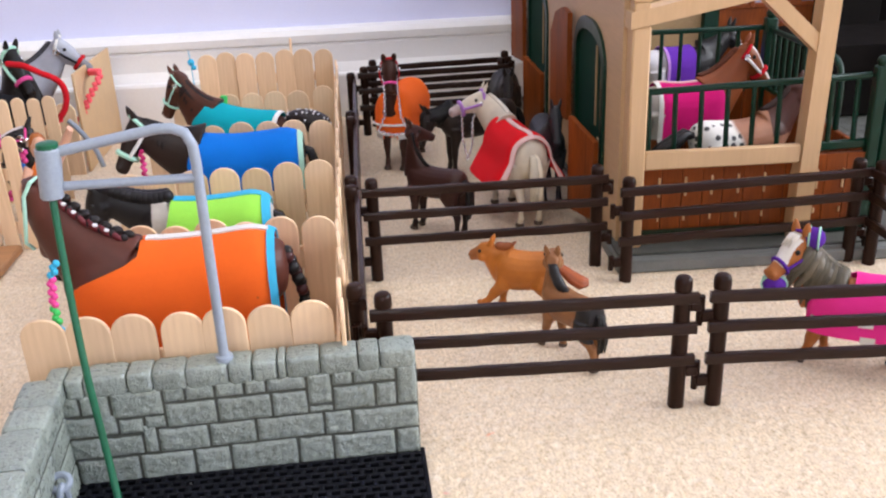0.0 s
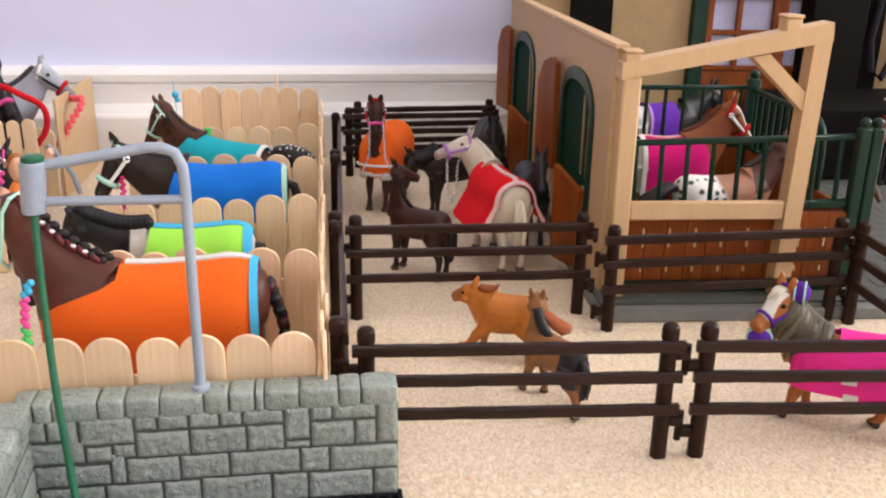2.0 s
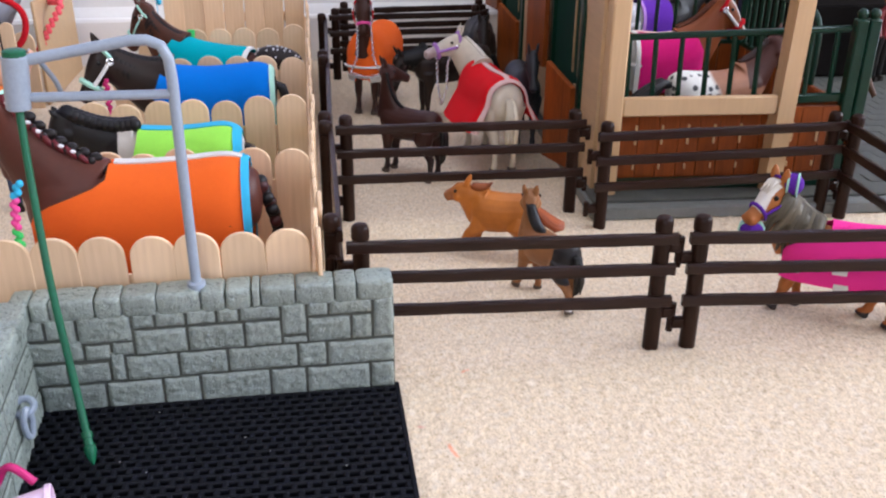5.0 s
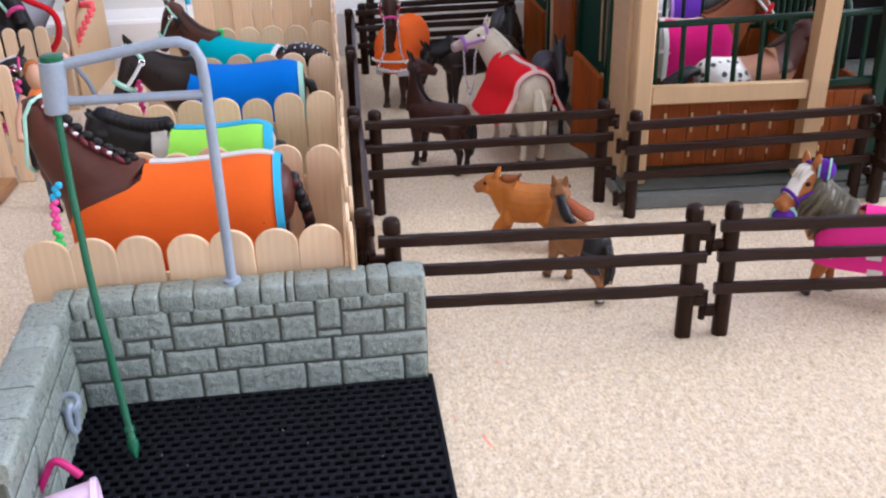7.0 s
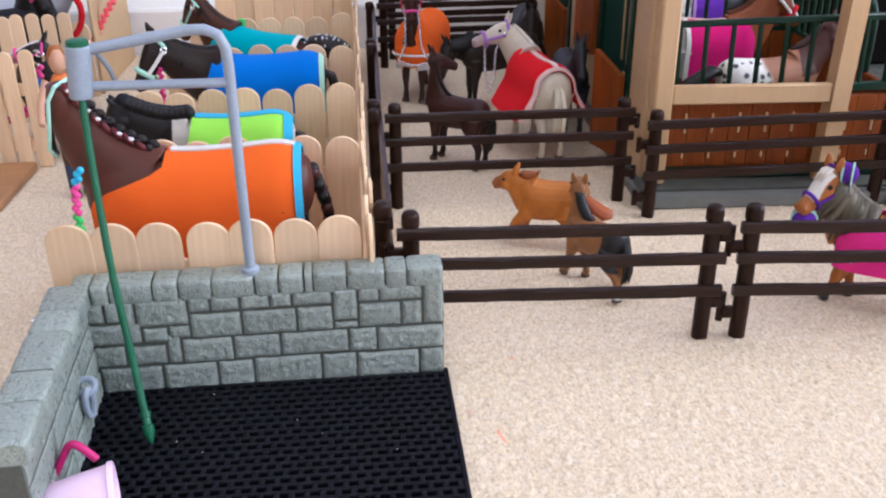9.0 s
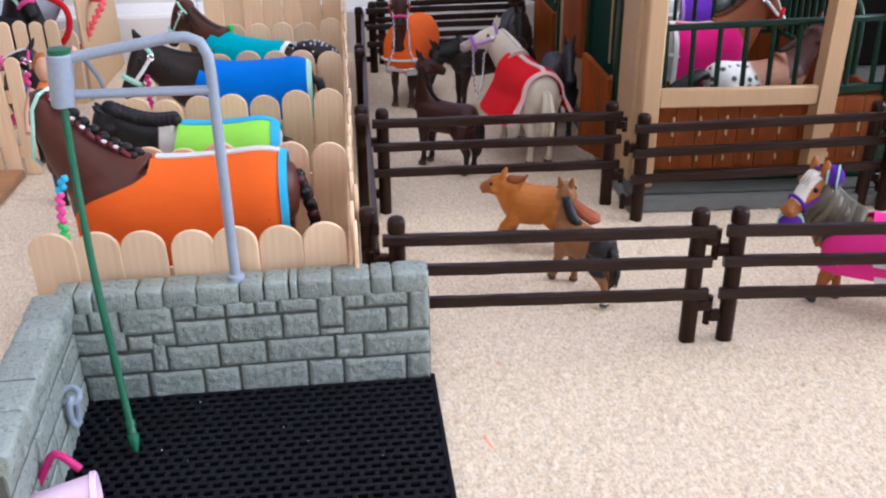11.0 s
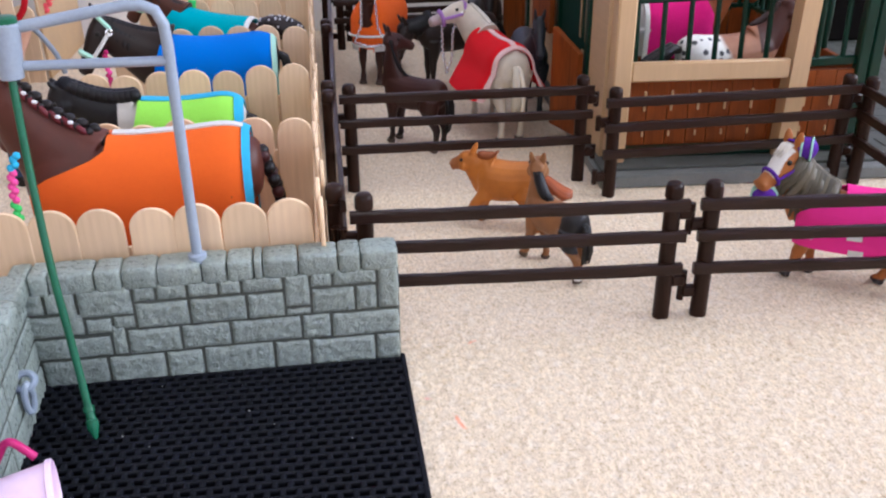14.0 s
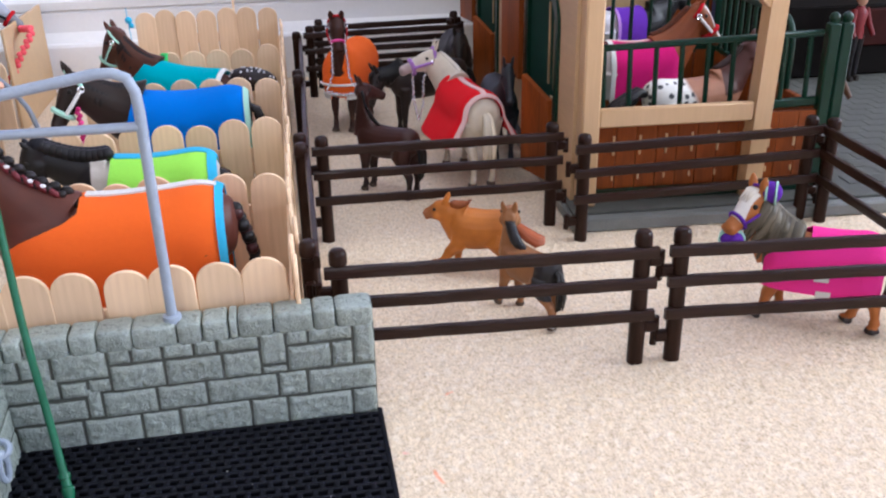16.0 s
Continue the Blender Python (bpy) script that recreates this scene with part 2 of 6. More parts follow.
# ---- mesh helpers ----
class Geo:
    def __init__(self):
        self.v, self.f, self.c = [], [], []

    def add(self, verts, faces, color=(1, 1, 1)):
        k = len(self.v)
        self.v += [tuple(p) for p in verts]
        self.f += [tuple(i + k for i in f) for f in faces]
        self.c += [color] * len(verts)
        return self

    def box(self, a, b, bevel=0.0008, m=None):
        """Chamfered box between two corners."""
        c = [(a[i] + b[i]) / 2 for i in range(3)]
        h = [abs(b[i] - a[i]) / 2 for i in range(3)]
        e = min(bevel, min(h) * 0.6)
        idx, vs = {}, []
        for sx in (-1, 1):
            for sy in (-1, 1):
                for sz in (-1, 1):
                    s = (sx, sy, sz)
                    for ax in range(3):
                        p = [c[i] + s[i] * (h[i] if i == ax else h[i] - e) for i in range(3)]
                        idx[s, ax] = len(vs)
                        vs.append(Vector(p) if m is None else m @ Vector(p))
        fs = []
        for ax in range(3):
            o = [i for i in range(3) if i != ax]
            for sg in (-1, 1):
                q = []
                for u, w in ((-1, -1), (1, -1), (1, 1), (-1, 1)):
                    s = [0, 0, 0]
                    s[ax], s[o[0]], s[o[1]] = sg, u, w
                    q.append(idx[tuple(s), ax])
                flip = (sg > 0) == (ax == 1)
                fs.append(q[::-1] if flip else q)
        for ax in range(3):
            a1, a2 = [i for i in range(3) if i != ax]
            for s1 in (-1, 1):
                for s2 in (-1, 1):
                    lo, hi = [0, 0, 0], [0, 0, 0]
                    lo[ax], hi[ax] = -1, 1
                    for s in (lo, hi):
                        s[a1], s[a2] = s1, s2
                    lo, hi = tuple(lo), tuple(hi)
                    fs.append((idx[lo, a1], idx[hi, a1], idx[hi, a2], idx[lo, a2]))
        for sx in (-1, 1):
            for sy in (-1, 1):
                for sz in (-1, 1):
                    s = (sx, sy, sz)
                    fs.append((idx[s, 0], idx[s, 1], idx[s, 2]))
        return self.add(vs, fs)

    def rings(self, rings, cap=True, color=(1, 1, 1), closed=False):
        n, vs, fs = len(rings[0]), [p for r in rings for p in r], []
        for i in range(len(rings) - (0 if closed else 1)):
            j = (i + 1) % len(rings)
            for k in range(n):
                fs.append((i * n + k, i * n + (k + 1) % n, j * n + (k + 1) % n, j * n + k))
        if cap and not closed:
            fs += [tuple(range(n))[::-1], tuple((len(rings) - 1) * n + k for k in range(n))]
        return self.add(vs, fs, color)

    def tube(self, pts, r, n=8, flat=1.0, color=(1, 1, 1), closed=False):
        """Tube along points; r one radius or one for each point; flat squeezes it along its second axis."""
        pts = [Vector(p) for p in pts]
        rs = [r] * len(pts) if not hasattr(r, "__len__") else r
        out, side = [], None
        for i, p in enumerate(pts):
            if closed:
                t = pts[(i + 1) % len(pts)] - pts[i - 1]
            else:
                t = pts[min(i + 1, len(pts) - 1)] - pts[max(i - 1, 0)]
            t.normalize()
            if side is None:
                side = t.cross(Vector((0, 0, 1)) if abs(t.z) < 0.9 else Vector((0, 1, 0))).normalized()
            else:
                side = (side - t * side.dot(t)).normalized()
            up = side.cross(t)
            out.append([p + (side * math.cos(a) + up * math.sin(a) * flat) * rs[i] for a in [2 * math.pi * k / n for k in range(n)]])
        return self.rings(out, True, color, closed)

    def ball(self, c, r, n=8, color=(1, 1, 1), squash=(1, 1, 1)):
        rr, c = [], Vector(c)
        for i in range(1, n):
            a = math.pi * i / n
            rr.append([c + Vector((math.sin(a) * math.cos(b) * r * squash[0], math.sin(a) * math.sin(b) * r * squash[1], math.cos(a) * r * squash[2])) for b in [2 * math.pi * k / (n + 2) for k in range(n + 2)]])
        return self.rings(rr, True, color)

    def prism(self, poly, a, b, m=None):
        """Polygon (u, w) extruded from a to b: the point (u, w, depth) is turned by m."""
        n = len(poly)
        vs = [Vector((u, w, d)) for d in (a, b) for u, w in poly]
        if m is not None:
            vs = [m @ p for p in vs]
        fs = [tuple(range(n))[::-1], tuple(range(n, 2 * n))]
        fs += [(i, (i + 1) % n, n + (i + 1) % n, n + i) for i in range(n)]
        return self.add(vs, fs)

    def mesh(self, name, mat, smooth=40, paint=False, fix=True):
        me = bpy.data.meshes.new(name)
        me.from_pydata(self.v, [], self.f)
        if fix:
            bm = bmesh.new()
            bm.from_mesh(me)
            bmesh.ops.recalc_face_normals(bm, faces=bm.faces)
            bm.to_mesh(me)
            bm.free()
        if paint:
            at = me.attributes.new("paint", "FLOAT_COLOR", "POINT")
            at.data.foreach_set("color", np.array([(*c, 1.0) for c in self.c], dtype=np.float32).ravel())
        me.polygons.foreach_set("use_smooth", [True] * len(me.polygons))
        if smooth < 180:
            me.set_sharp_from_angle(angle=radians(smooth))
        me.materials.append(mat)
        return me


def smooth_rows(rows, n):
    """Rows of numbers run through a Catmull-Rom curve, n pieces to each step."""
    out = []
    a = [np.array(r, float) for r in rows]
    a = [2 * a[0] - a[1]] + a + [2 * a[-1] - a[-2]]
    for i in range(1, len(a) - 2):
        for k in range(n):
            t = k / n
            out.append(0.5 * (2 * a[i] + (a[i + 1] - a[i - 1]) * t + (2 * a[i - 1] - 5 * a[i] + 4 * a[i + 1] - a[i + 2]) * t * t + (3 * a[i] - a[i - 1] - 3 * a[i + 1] + a[i + 2]) * t ** 3))
    return [tuple(float(v) for v in r) for r in out + [a[-2]]]


YZ = Matrix(((0, 0, 1, 0), (1, 0, 0, 0), (0, 1, 0, 0), (0, 0, 0, 1)))   # (u, w, d) to (x=d, y=u, z=w)
XZ = Matrix(((1, 0, 0, 0), (0, 0, 1, 0), (0, 1, 0, 0), (0, 0, 0, 1)))   # (u, w, d) to (x=u, y=d, z=w)


def world_of(ob):
    return ob.matrix_basis if ob.parent is None else world_of(ob.parent) @ ob.matrix_basis


def thing(name, m, label, category, group="", kind="", data=None):
    ob = new(name, data)
    ob.matrix_basis = m
    return tagged(ob, label, category, group, kind)


def part(name, geo, mat, parent, label="", m=None, smooth=40, at_world=False):
    """One mesh under a thing or part; at_world: its points are given in the place's own metres."""
    me = geo if isinstance(geo, bpy.types.Mesh) else geo.mesh(name, mat, smooth)
    ob = new(name, me)
    ob.parent = parent
    if at_world:
        ob.matrix_basis = world_of(parent).inverted()
    elif m is not None:
        ob.matrix_basis = m
    return tagged(ob, label)


# ---- room ----
RX0, RX1, RY0, RY1, RZ = -1.9, 3.0, -1.7, 1.004, 2.4


def tone(x, y, s):
    return noise.noise(Vector((x * s, y * s, 0.3)))


def carpet():
    """Looped pile: a dense sheet with tufts where the toys stand, flat beyond."""
    x0, x1, y0, y1, d = -0.36, 0.66, 0.20, 1.0, 0.0016
    nx, ny = int((x1 - x0) / d), int((y1 - y0) / d)
    xs, ys = np.linspace(x0, x1, nx), np.linspace(y0, y1, ny)
    rng = np.random.default_rng(4)

    def field(cell):
        gx, gy = int((x1 - x0) / cell) + 3, int((y1 - y0) / cell) + 3
        g = rng.random((gy, gx))
        u, w = (xs - x0) / cell, (ys - y0) / cell
        iu, iw = u.astype(int), w.astype(int)
        fu, fw = u - iu, w - iw
        fu, fw = fu * fu * (3 - 2 * fu), fw * fw * (3 - 2 * fw)
        a = g[np.ix_(iw, iu)] * (1 - fu) + g[np.ix_(iw, iu + 1)] * fu
        b = g[np.ix_(iw + 1, iu)] * (1 - fu) + g[np.ix_(iw + 1, iu + 1)] * fu
        return a * (1 - fw[:, None]) + b * fw[:, None] - 0.5
    z = field(0.0019) * 0.0006 + field(0.0075) * 0.0003 + field(0.02) * 0.0005 + (rng.random((ny, nx)) - 0.5) * 0.0008
    edge = np.minimum(np.minimum(np.arange(nx), np.arange(nx)[::-1])[None, :], np.minimum(np.arange(ny), np.arange(ny)[::-1])[:, None])
    z *= np.clip(edge / 6, 0, 1)
    jx, jy = (rng.random((2, ny, nx)) - 0.5) * 0.0007 * np.clip(edge / 3, 0, 1)
    co = np.stack([xs[None, :] + jx, ys[:, None] + jy, z], -1).reshape(-1, 3)
    i = np.arange(ny * nx).reshape(ny, nx)
    q = np.stack([i[:-1, :-1], i[:-1, 1:], i[1:, 1:], i[1:, :-1]], -1).reshape(-1, 4)
    n = len(co)
    ring = np.array([(RX0, RY0, 0), (RX1, RY0, 0), (RX1, RY1, 0), (RX0, RY1, 0)], float)
    co = np.vstack([co, ring])
    # beyond the pile: strips from its border to the walls
    me = bpy.data.meshes.new("floor")
    faces = q.tolist()
    faces.append([n, n + 1] + i[0, ::-1].tolist())
    faces.append([n + 1, n + 2] + i[::-1, -1].tolist())
    faces.append([n + 2, n + 3] + i[-1, :].tolist())
    faces.append([n + 3, n] + i[:, 0].tolist())
    me.from_pydata(co.tolist(), [], faces)
    me.polygons.foreach_set("use_smooth", [True] * len(me.polygons))
    me.materials.append(CARPET)
    return thing("floor", Matrix(), "beige cut-pile wool carpet with flecks", "carpet", kind="structure", data=me)


carpet()


def slab(name, a, b, mat, label, category="wall", bevel=0.0):
    return thing(name, Matrix(), label, category, kind="structure", data=Geo().box(a, b, bevel or 0.001).mesh(name, mat))


slab("wall_west", (RX0 - 0.1, RY0 - 0.1, 0), (RX0, RY1 + 0.01, RZ), BROWNWALL, "plain unseen room wall, dark brown to cut bounced light")
# The unseen ceiling is cut open only to pass the added overhead fill.
thing("ceiling", Matrix(), "plain white ceiling with an added opening for the overhead fill", "ceiling", kind="structure", data=Geo().box((RX0 - 0.1, RY0 - 0.1, RZ), (-0.80, RY1 + 0.11, RZ + 0.1), 0.001).box((0.30, RY0 - 0.1, RZ), (RX1 + 0.1, RY1 + 0.11, RZ + 0.1), 0.001).box((-0.80, RY0 - 0.1, RZ), (0.30, 0.17, RZ + 0.1), 0.001).box((-0.80, 0.87, RZ), (0.30, RY1 + 0.11, RZ + 0.1), 0.001).mesh("ceiling", CEIL))


def holed_wall(name, along, at, thick, lo, hi, w0, w1, z0, z1):
    g = Geo()
    for a0, a1, b0, b1 in ((lo, w0, 0, RZ), (w1, hi, 0, RZ), (w0, w1, 0, z0), (w0, w1, z1, RZ)):
        if along == "y":
            g.box((at, a0, b0), (at + thick, a1, b1), 0.0005)
        else:
            g.box((a0, at, b0), (a1, at + thick, b1), 0.0005)
    return thing(name, Matrix(), "plain lavender painted room wall with an unseen opening for light", "wall", kind="structure", data=g.mesh(name, WALLPAINT))


holed_wall("wall_east", "y", RX1, 0.1, RY0 - 0.1, RY1 + 0.01, -0.9, 0.9, 0.65, 1.95)
# Opening behind the camera, added for the rear fill.
holed_wall("wall_south", "x", RY0 - 0.1, 0.1, RX0, RX1, -1.1, 0.3, 0.6, 1.8)


slab("wall_north", (RX0, RY1 + 0.012, 0), (RX1, RY1 + 0.112, RZ), WALLPAINT, "plain lavender painted room wall")


def baseboard():
    """Plinth with a proud lower board, a hollow and a rounded cap, along the lavender wall."""
    y = RY1
    prof = [(y - 0.018, 0), (y - 0.018, 0.0435), (y - 0.0165, 0.046), (y - 0.010, 0.0465), (y - 0.008, 0.050), (y - 0.0035, 0.056),
            (y - 0.003, 0.068), (y - 0.004, 0.0745), (y - 0.0015, 0.0765), (y - 0.0055, 0.0785), (y - 0.0065, 0.086), (y - 0.003, 0.0915), (y + 0.004, 0.093), (y + 0.012, 0.093), (y + 0.012, 0)]
    g = Geo().prism(prof, RX0, RX1, YZ)
    thing("baseboard", Matrix(), "white gloss painted moulded baseboard along the wall", "baseboard", kind="structure", data=g.mesh("baseboard", WHITE, 30))


baseboard()


# ---- craft stick stalls ----
def stick_mesh(h, w=0.0185, t=0.0019):
    """Half a jumbo craft stick: flat with a round upper end."""
    r = w / 2
    poly = [(-r, 0), (r, 0)]
    poly += [(r * math.cos(a), h - r * 0.92 + r * 0.92 * math.sin(a)) for a in [math.pi * k / 12 for k in range(13)]]
    c = 0.0004
    g = Geo()
    ins = [(u * (1 - c / r), max(c, w2 - c) if w2 > 0.001 else c) for u, w2 in poly]
    n = len(poly)
    vs = [(u, -t / 2, w2) for u, w2 in ins] + [(u, -t / 2 + c, w2) for u, w2 in poly] + [(u, t / 2 - c, w2) for u, w2 in poly] + [(u, t / 2, w2) for u, w2 in ins]
    fs = [tuple(range(n)), tuple(range(3 * n, 4 * n))[::-1]]
    for k in range(3):
        fs += [(k * n + i, k * n + (i + 1) % n, (k + 1) * n + (i + 1) % n, (k + 1) * n + i) for i in range(n)]
    return g.add(vs, fs).mesh("craft_stick", STICK, 30)


STICKS = {}


def stick(h):
    k = round(h, 3)
    if k not in STICKS:
        STICKS[k] = stick_mesh(k)
    return STICKS[k]


def slim_stick(h):
    k = ("slim", h)
    if k not in STICKS:
        STICKS[k] = stick_mesh(h, 0.0100)
    return STICKS[k]


def stick_wall(name, p, q, h, label, seed, pitch=0.0189, slim=False, group="craft stick stall walls"):
    """A row of upright half sticks from p to q, backed by two glued cross sticks."""
    rng = random.Random(seed)
    d = Vector((q[0] - p[0], q[1] - p[1], 0))
    n = max(1, round(d.length / pitch))
    ang = math.degrees(math.atan2(d.y, d.x))
    wall = thing(name, pose(p[0], p[1], 0, 0, 0, ang), label, "stall wall", group)
    for i in range(n):
        x = (i + 0.5) * d.length / n
        part("craft_stick", slim_stick(h) if slim else stick(h), None, wall, m=pose(x, rng.uniform(-0.0004, 0.0004), rng.uniform(-0.0018, 0.0012), rng.uniform(-0.8, 0.8), rng.uniform(-1.0, 1.0), rng.uniform(-1.5, 1.5)))
    for z in (0.012, h * 0.62):
        part("cross_stick", Geo().box((0.002, 0.0014, z), (d.length - 0.002, 0.0032, z + 0.009), 0.0004), STICK, wall)
    return wall


SX0, SX1 = -0.109, 0.0205
ROWS = (0.377, 0.485, 0.582, 0.694, 0.802)
for k, y in enumerate(ROWS):
    stick_wall("stall_wall", (SX0 if k < 2 else -0.1165, y), (SX1, y), 0.0745 if k == 0 else 0.073, "pale birch craft stick stall wall with rounded tops", k + 1)
stick_wall("stall_wall", (-0.112, 0.935), (SX1, 0.935), 0.083, "pale birch craft stick stall end wall by the baseboard", 9)
stick_wall("stall_wall", (SX1 + 0.0035, 0.368), (SX1 + 0.0035, 0.94), 0.073, "long pale birch craft stick wall closing the stalls", 10)
# a lone splinter that stands up behind the end wall
thing("craft_stick_splinter", pose(-0.022, 0.944, 0.0, -2, 1.5, 0), "thin upright splinter of pale craft stick", "craft stick", data=Geo().box((-0.0012, -0.0008, 0), (0.0012, 0.0008, 0.092), 0.0003).mesh("craft_stick_splinter", STICK))

# stalls of the far side
stick_wall("stall_wall", (-0.40, 0.765), (-0.197, 0.765), 0.0865, "narrow pale craft stick stall wall with rounded tops", 21, pitch=0.0122, slim=True)
stick_wall("stall_wall", (-0.40, 0.655), (-0.194, 0.655), 0.0830, "narrow pale craft stick stall wall with rounded tops", 24, pitch=0.0122, slim=True)
stick_wall("stall_wall", (-0.40, 0.835), (-0.205, 0.835), 0.066, "pale birch craft stick stall wall with rounded tops", 22)
thing("stall_wall", pose(-0.204, 0.842, 0.0, 0, 0, 90), "plain pale plywood stall wall beside the grey horse", "stall wall", data=Geo().box((0, -0.0012, 0), (0.133, 0.0012, 0.0885), 0.0005).mesh("stall_wall", CREAMSIDE))
thing("wood_board", pose(-0.205, 0.612, 0), "flat brown wooden board lying on the carpet", "board", data=Geo().box((-0.26, -0.038, 0), (0, 0.039, 0.006), 0.0012).mesh("wood_board", material("brown_board_wood", (0.40, 0.20, 0.09), 0.5, vary=0.18, scale=50, fine=400, stretch=(0.1, 1, 1), bump=0.3)))


# ---- fences ----
def rail(length, w, h, seed):
    """Rough plastic rail with bark grooves, reaching a little past both posts."""
    n, k, rr = 44, 22, []
    for i in range(n + 1):
        x = -0.0062 + (length + 0.0124) * i / n
        ring = []
        for q in range(k):
            a = 2 * math.pi * (q + 0.5) / k
            ridge = 1 + 0.11 * noise.noise(Vector((x * 55, q * 1.9, seed * 3.1))) + 0.05 * noise.noise(Vector((x * 260, q * 2.3, seed * 5.7)))
            cy, cz = math.copysign(abs(math.cos(a)) ** 0.4, math.cos(a)), math.copysign(abs(math.sin(a)) ** 0.4, math.sin(a))
            ring.append((x, w / 2 * cy * (ridge * 1.3 - 0.3), h / 2 * cz * ridge))
        rr.append(ring)
    return Geo().rings(rr)


def post_geo(h, r):
    g = Geo()
    prof = [(0, r * 1.02), (h * 0.5, r), (h - 0.0088, r), (h - 0.0084, r * 0.92), (h - 0.0076, r * 0.92), (h - 0.0071, r * 1.06), (h - 0.0030, r * 1.07), (h - 0.0014, r * 0.98), (h - 0.0004, r * 0.76), (h, r * 0.40)]
    return g.rings([[(rad * math.cos(a), rad * math.sin(a), z) for a in [2 * math.pi * k / 14 for k in range(14)]] for z, rad in prof])


POST = post_geo(0.068, 0.0038).mesh("post", POSTMAT, 35)
RAILS = {}


def fence(p, q, label, low=0.0):
    """Panel between the posts p and q: two posts, three rails and the hooks that join panels."""
    d = Vector((q[0] - p[0], q[1] - p[1], 0))
    L = round(d.length, 3)
    ob = thing("fence_panel", pose(p[0], p[1], 0, 0, 0, math.degrees(math.atan2(d.y, d.x))), label, "fence", "toy fence panels")
    for x in (0, L):
        part("post", POST, None, ob, m=pose(x, 0, 0, 0, 0, 40 * x / L))
    if L not in RAILS:
        RAILS[L] = [rail(L, 0.0030, 0.0056, 3 + k).mesh("rail", FENCE, 40) for k in range(3)]
    for k, zz in enumerate((0.0280, 0.0445, 0.0596)):
        part("rail", RAILS[L][k], None, ob, m=pose(0, -0.0034, zz - low))
    for x, s in ((0, -1), (L, 1)):
        for zz in (0.016, 0.050):
            part("hook", Geo().box((0, -0.002, -0.0028), (s * 0.0062, 0.002, 0.0028), 0.0008).tube([(s * 0.0062, 0.001, -0.005), (s * 0.0062, 0.001, 0.004)], 0.0017, 8), POSTMAT, ob, m=pose(x + s * 0.003, 0, zz + (0.003 if s > 0 else -0.003)))
    return ob


DARK = "dark brown plastic toy fence panel"
fence((0.0422, 0.390), (0.1783, 0.3815), DARK + " on the carpet", 0.0015)
fence((0.1958, 0.3805), (0.332, 0.368), DARK + " in front of the pony", 0.0015)
fence((0.0300, 0.402), (0.031, 0.544), DARK + " along the stalls")
fence((0.031, 0.563), (0.034, 0.712), DARK + " along the stalls")
fence((0.034, 0.729), (0.037, 0.880), DARK + " along the stalls")
fence((0.0435, 0.5540), (0.1845, 0.5500), DARK + " across the paddock")
fence((0.1962, 0.5225), (0.3435, 0.5265), DARK + " in front of the stable")
fence((0.3535, 0.519), (0.349, 0.382), DARK + " closing the pony paddock")
fence((0.050, 0.905), (0.186, 0.909), DARK + " by the baseboard")
fence((0.060, 0.938), (0.196, 0.946), DARK + " behind another by the baseboard")


# ---- wash stall ----
def course_stones(rows):
    """Stones in hundredths of the face (left, right, low, high) from rows of (height share, widths)."""
    total, z, out = sum(r[0] for r in rows), 0.0, []
    for share, widths in rows:
        x, sw = 0.0, sum(widths)
        for w in widths:
            out.append((x, x + w / sw * 100, z, z + share / total * 100))
            x += w / sw * 100
        z += share / total * 100
    return out


def stone_face(parent, length, z0, height, stones, m, seed, depth=0.0019):
    """Each stone (left, right, low, high, in hundredths of the face) is a proud, rounded, uneven block."""
    rng = random.Random(seed)
    for u0, u1, v0, v1 in stones:
        px, pz, pw, ph = u0 / 100 * length, z0 + v0 / 100 * height, (u1 - u0) / 100 * length, (v1 - v0) / 100 * height
        j = 0.00025
        a, b, c, d = px + j, px + pw - j, pz + j, pz + ph - j
        n, k, vs, fs = max(5, int(pw / 0.0010)), max(5, int(ph / 0.0010)), [], []
        us = [0, 0.0005 / pw, 0.0012 / pw] + [0.0012 / pw + (1 - 0.0024 / pw) * (i + 1) / (n - 3) for i in range(n - 4)] + [1 - 0.0012 / pw, 1 - 0.0005 / pw, 1]
        ws = [0, 0.0005 / ph, 0.0012 / ph] + [0.0012 / ph + (1 - 0.0024 / ph) * (i + 1) / (k - 3) for i in range(k - 4)] + [1 - 0.0012 / ph, 1 - 0.0005 / ph, 1]
        tip = rng.uniform(-0.12, 0.12)
        for iz, w2 in enumerate(ws):
            for ix, u in enumerate(us):
                ring = min(ix, iz, len(us) - 1 - ix, len(ws) - 1 - iz)
                out = depth * (0.0, 0.55, 0.90)[ring] if ring < 3 else depth * (1.0 + tip * (u - 0.5) + 0.34 * noise.noise(Vector((px + u * pw, pz + w2 * ph, seed * 0.01)) * 420) - 0.9 * max(0.0, noise.noise(Vector((px + u * pw + 1, pz + w2 * ph, seed * 0.02)) * 620) - 0.18) + rng.uniform(-0.06, 0.06))
                j1 = 0.00035 * noise.noise(Vector((px * 3 + u * 4, pz * 5 + w2 * 4, seed)))
                vs.append((a + (b - a) * u + j1, -out + 0.0006, c + (d - c) * w2 + j1))
        n, k = len(us) - 1, len(ws) - 1
        for iz in range(k):
            for ix in range(n):
                i = iz * (n + 1) + ix
                fs.append((i, i + 1, i + n + 2, i + n + 1))
        part("stone", Geo().add(vs, fs).mesh("stone", STONE, 60, fix=False), None, parent, m=m)


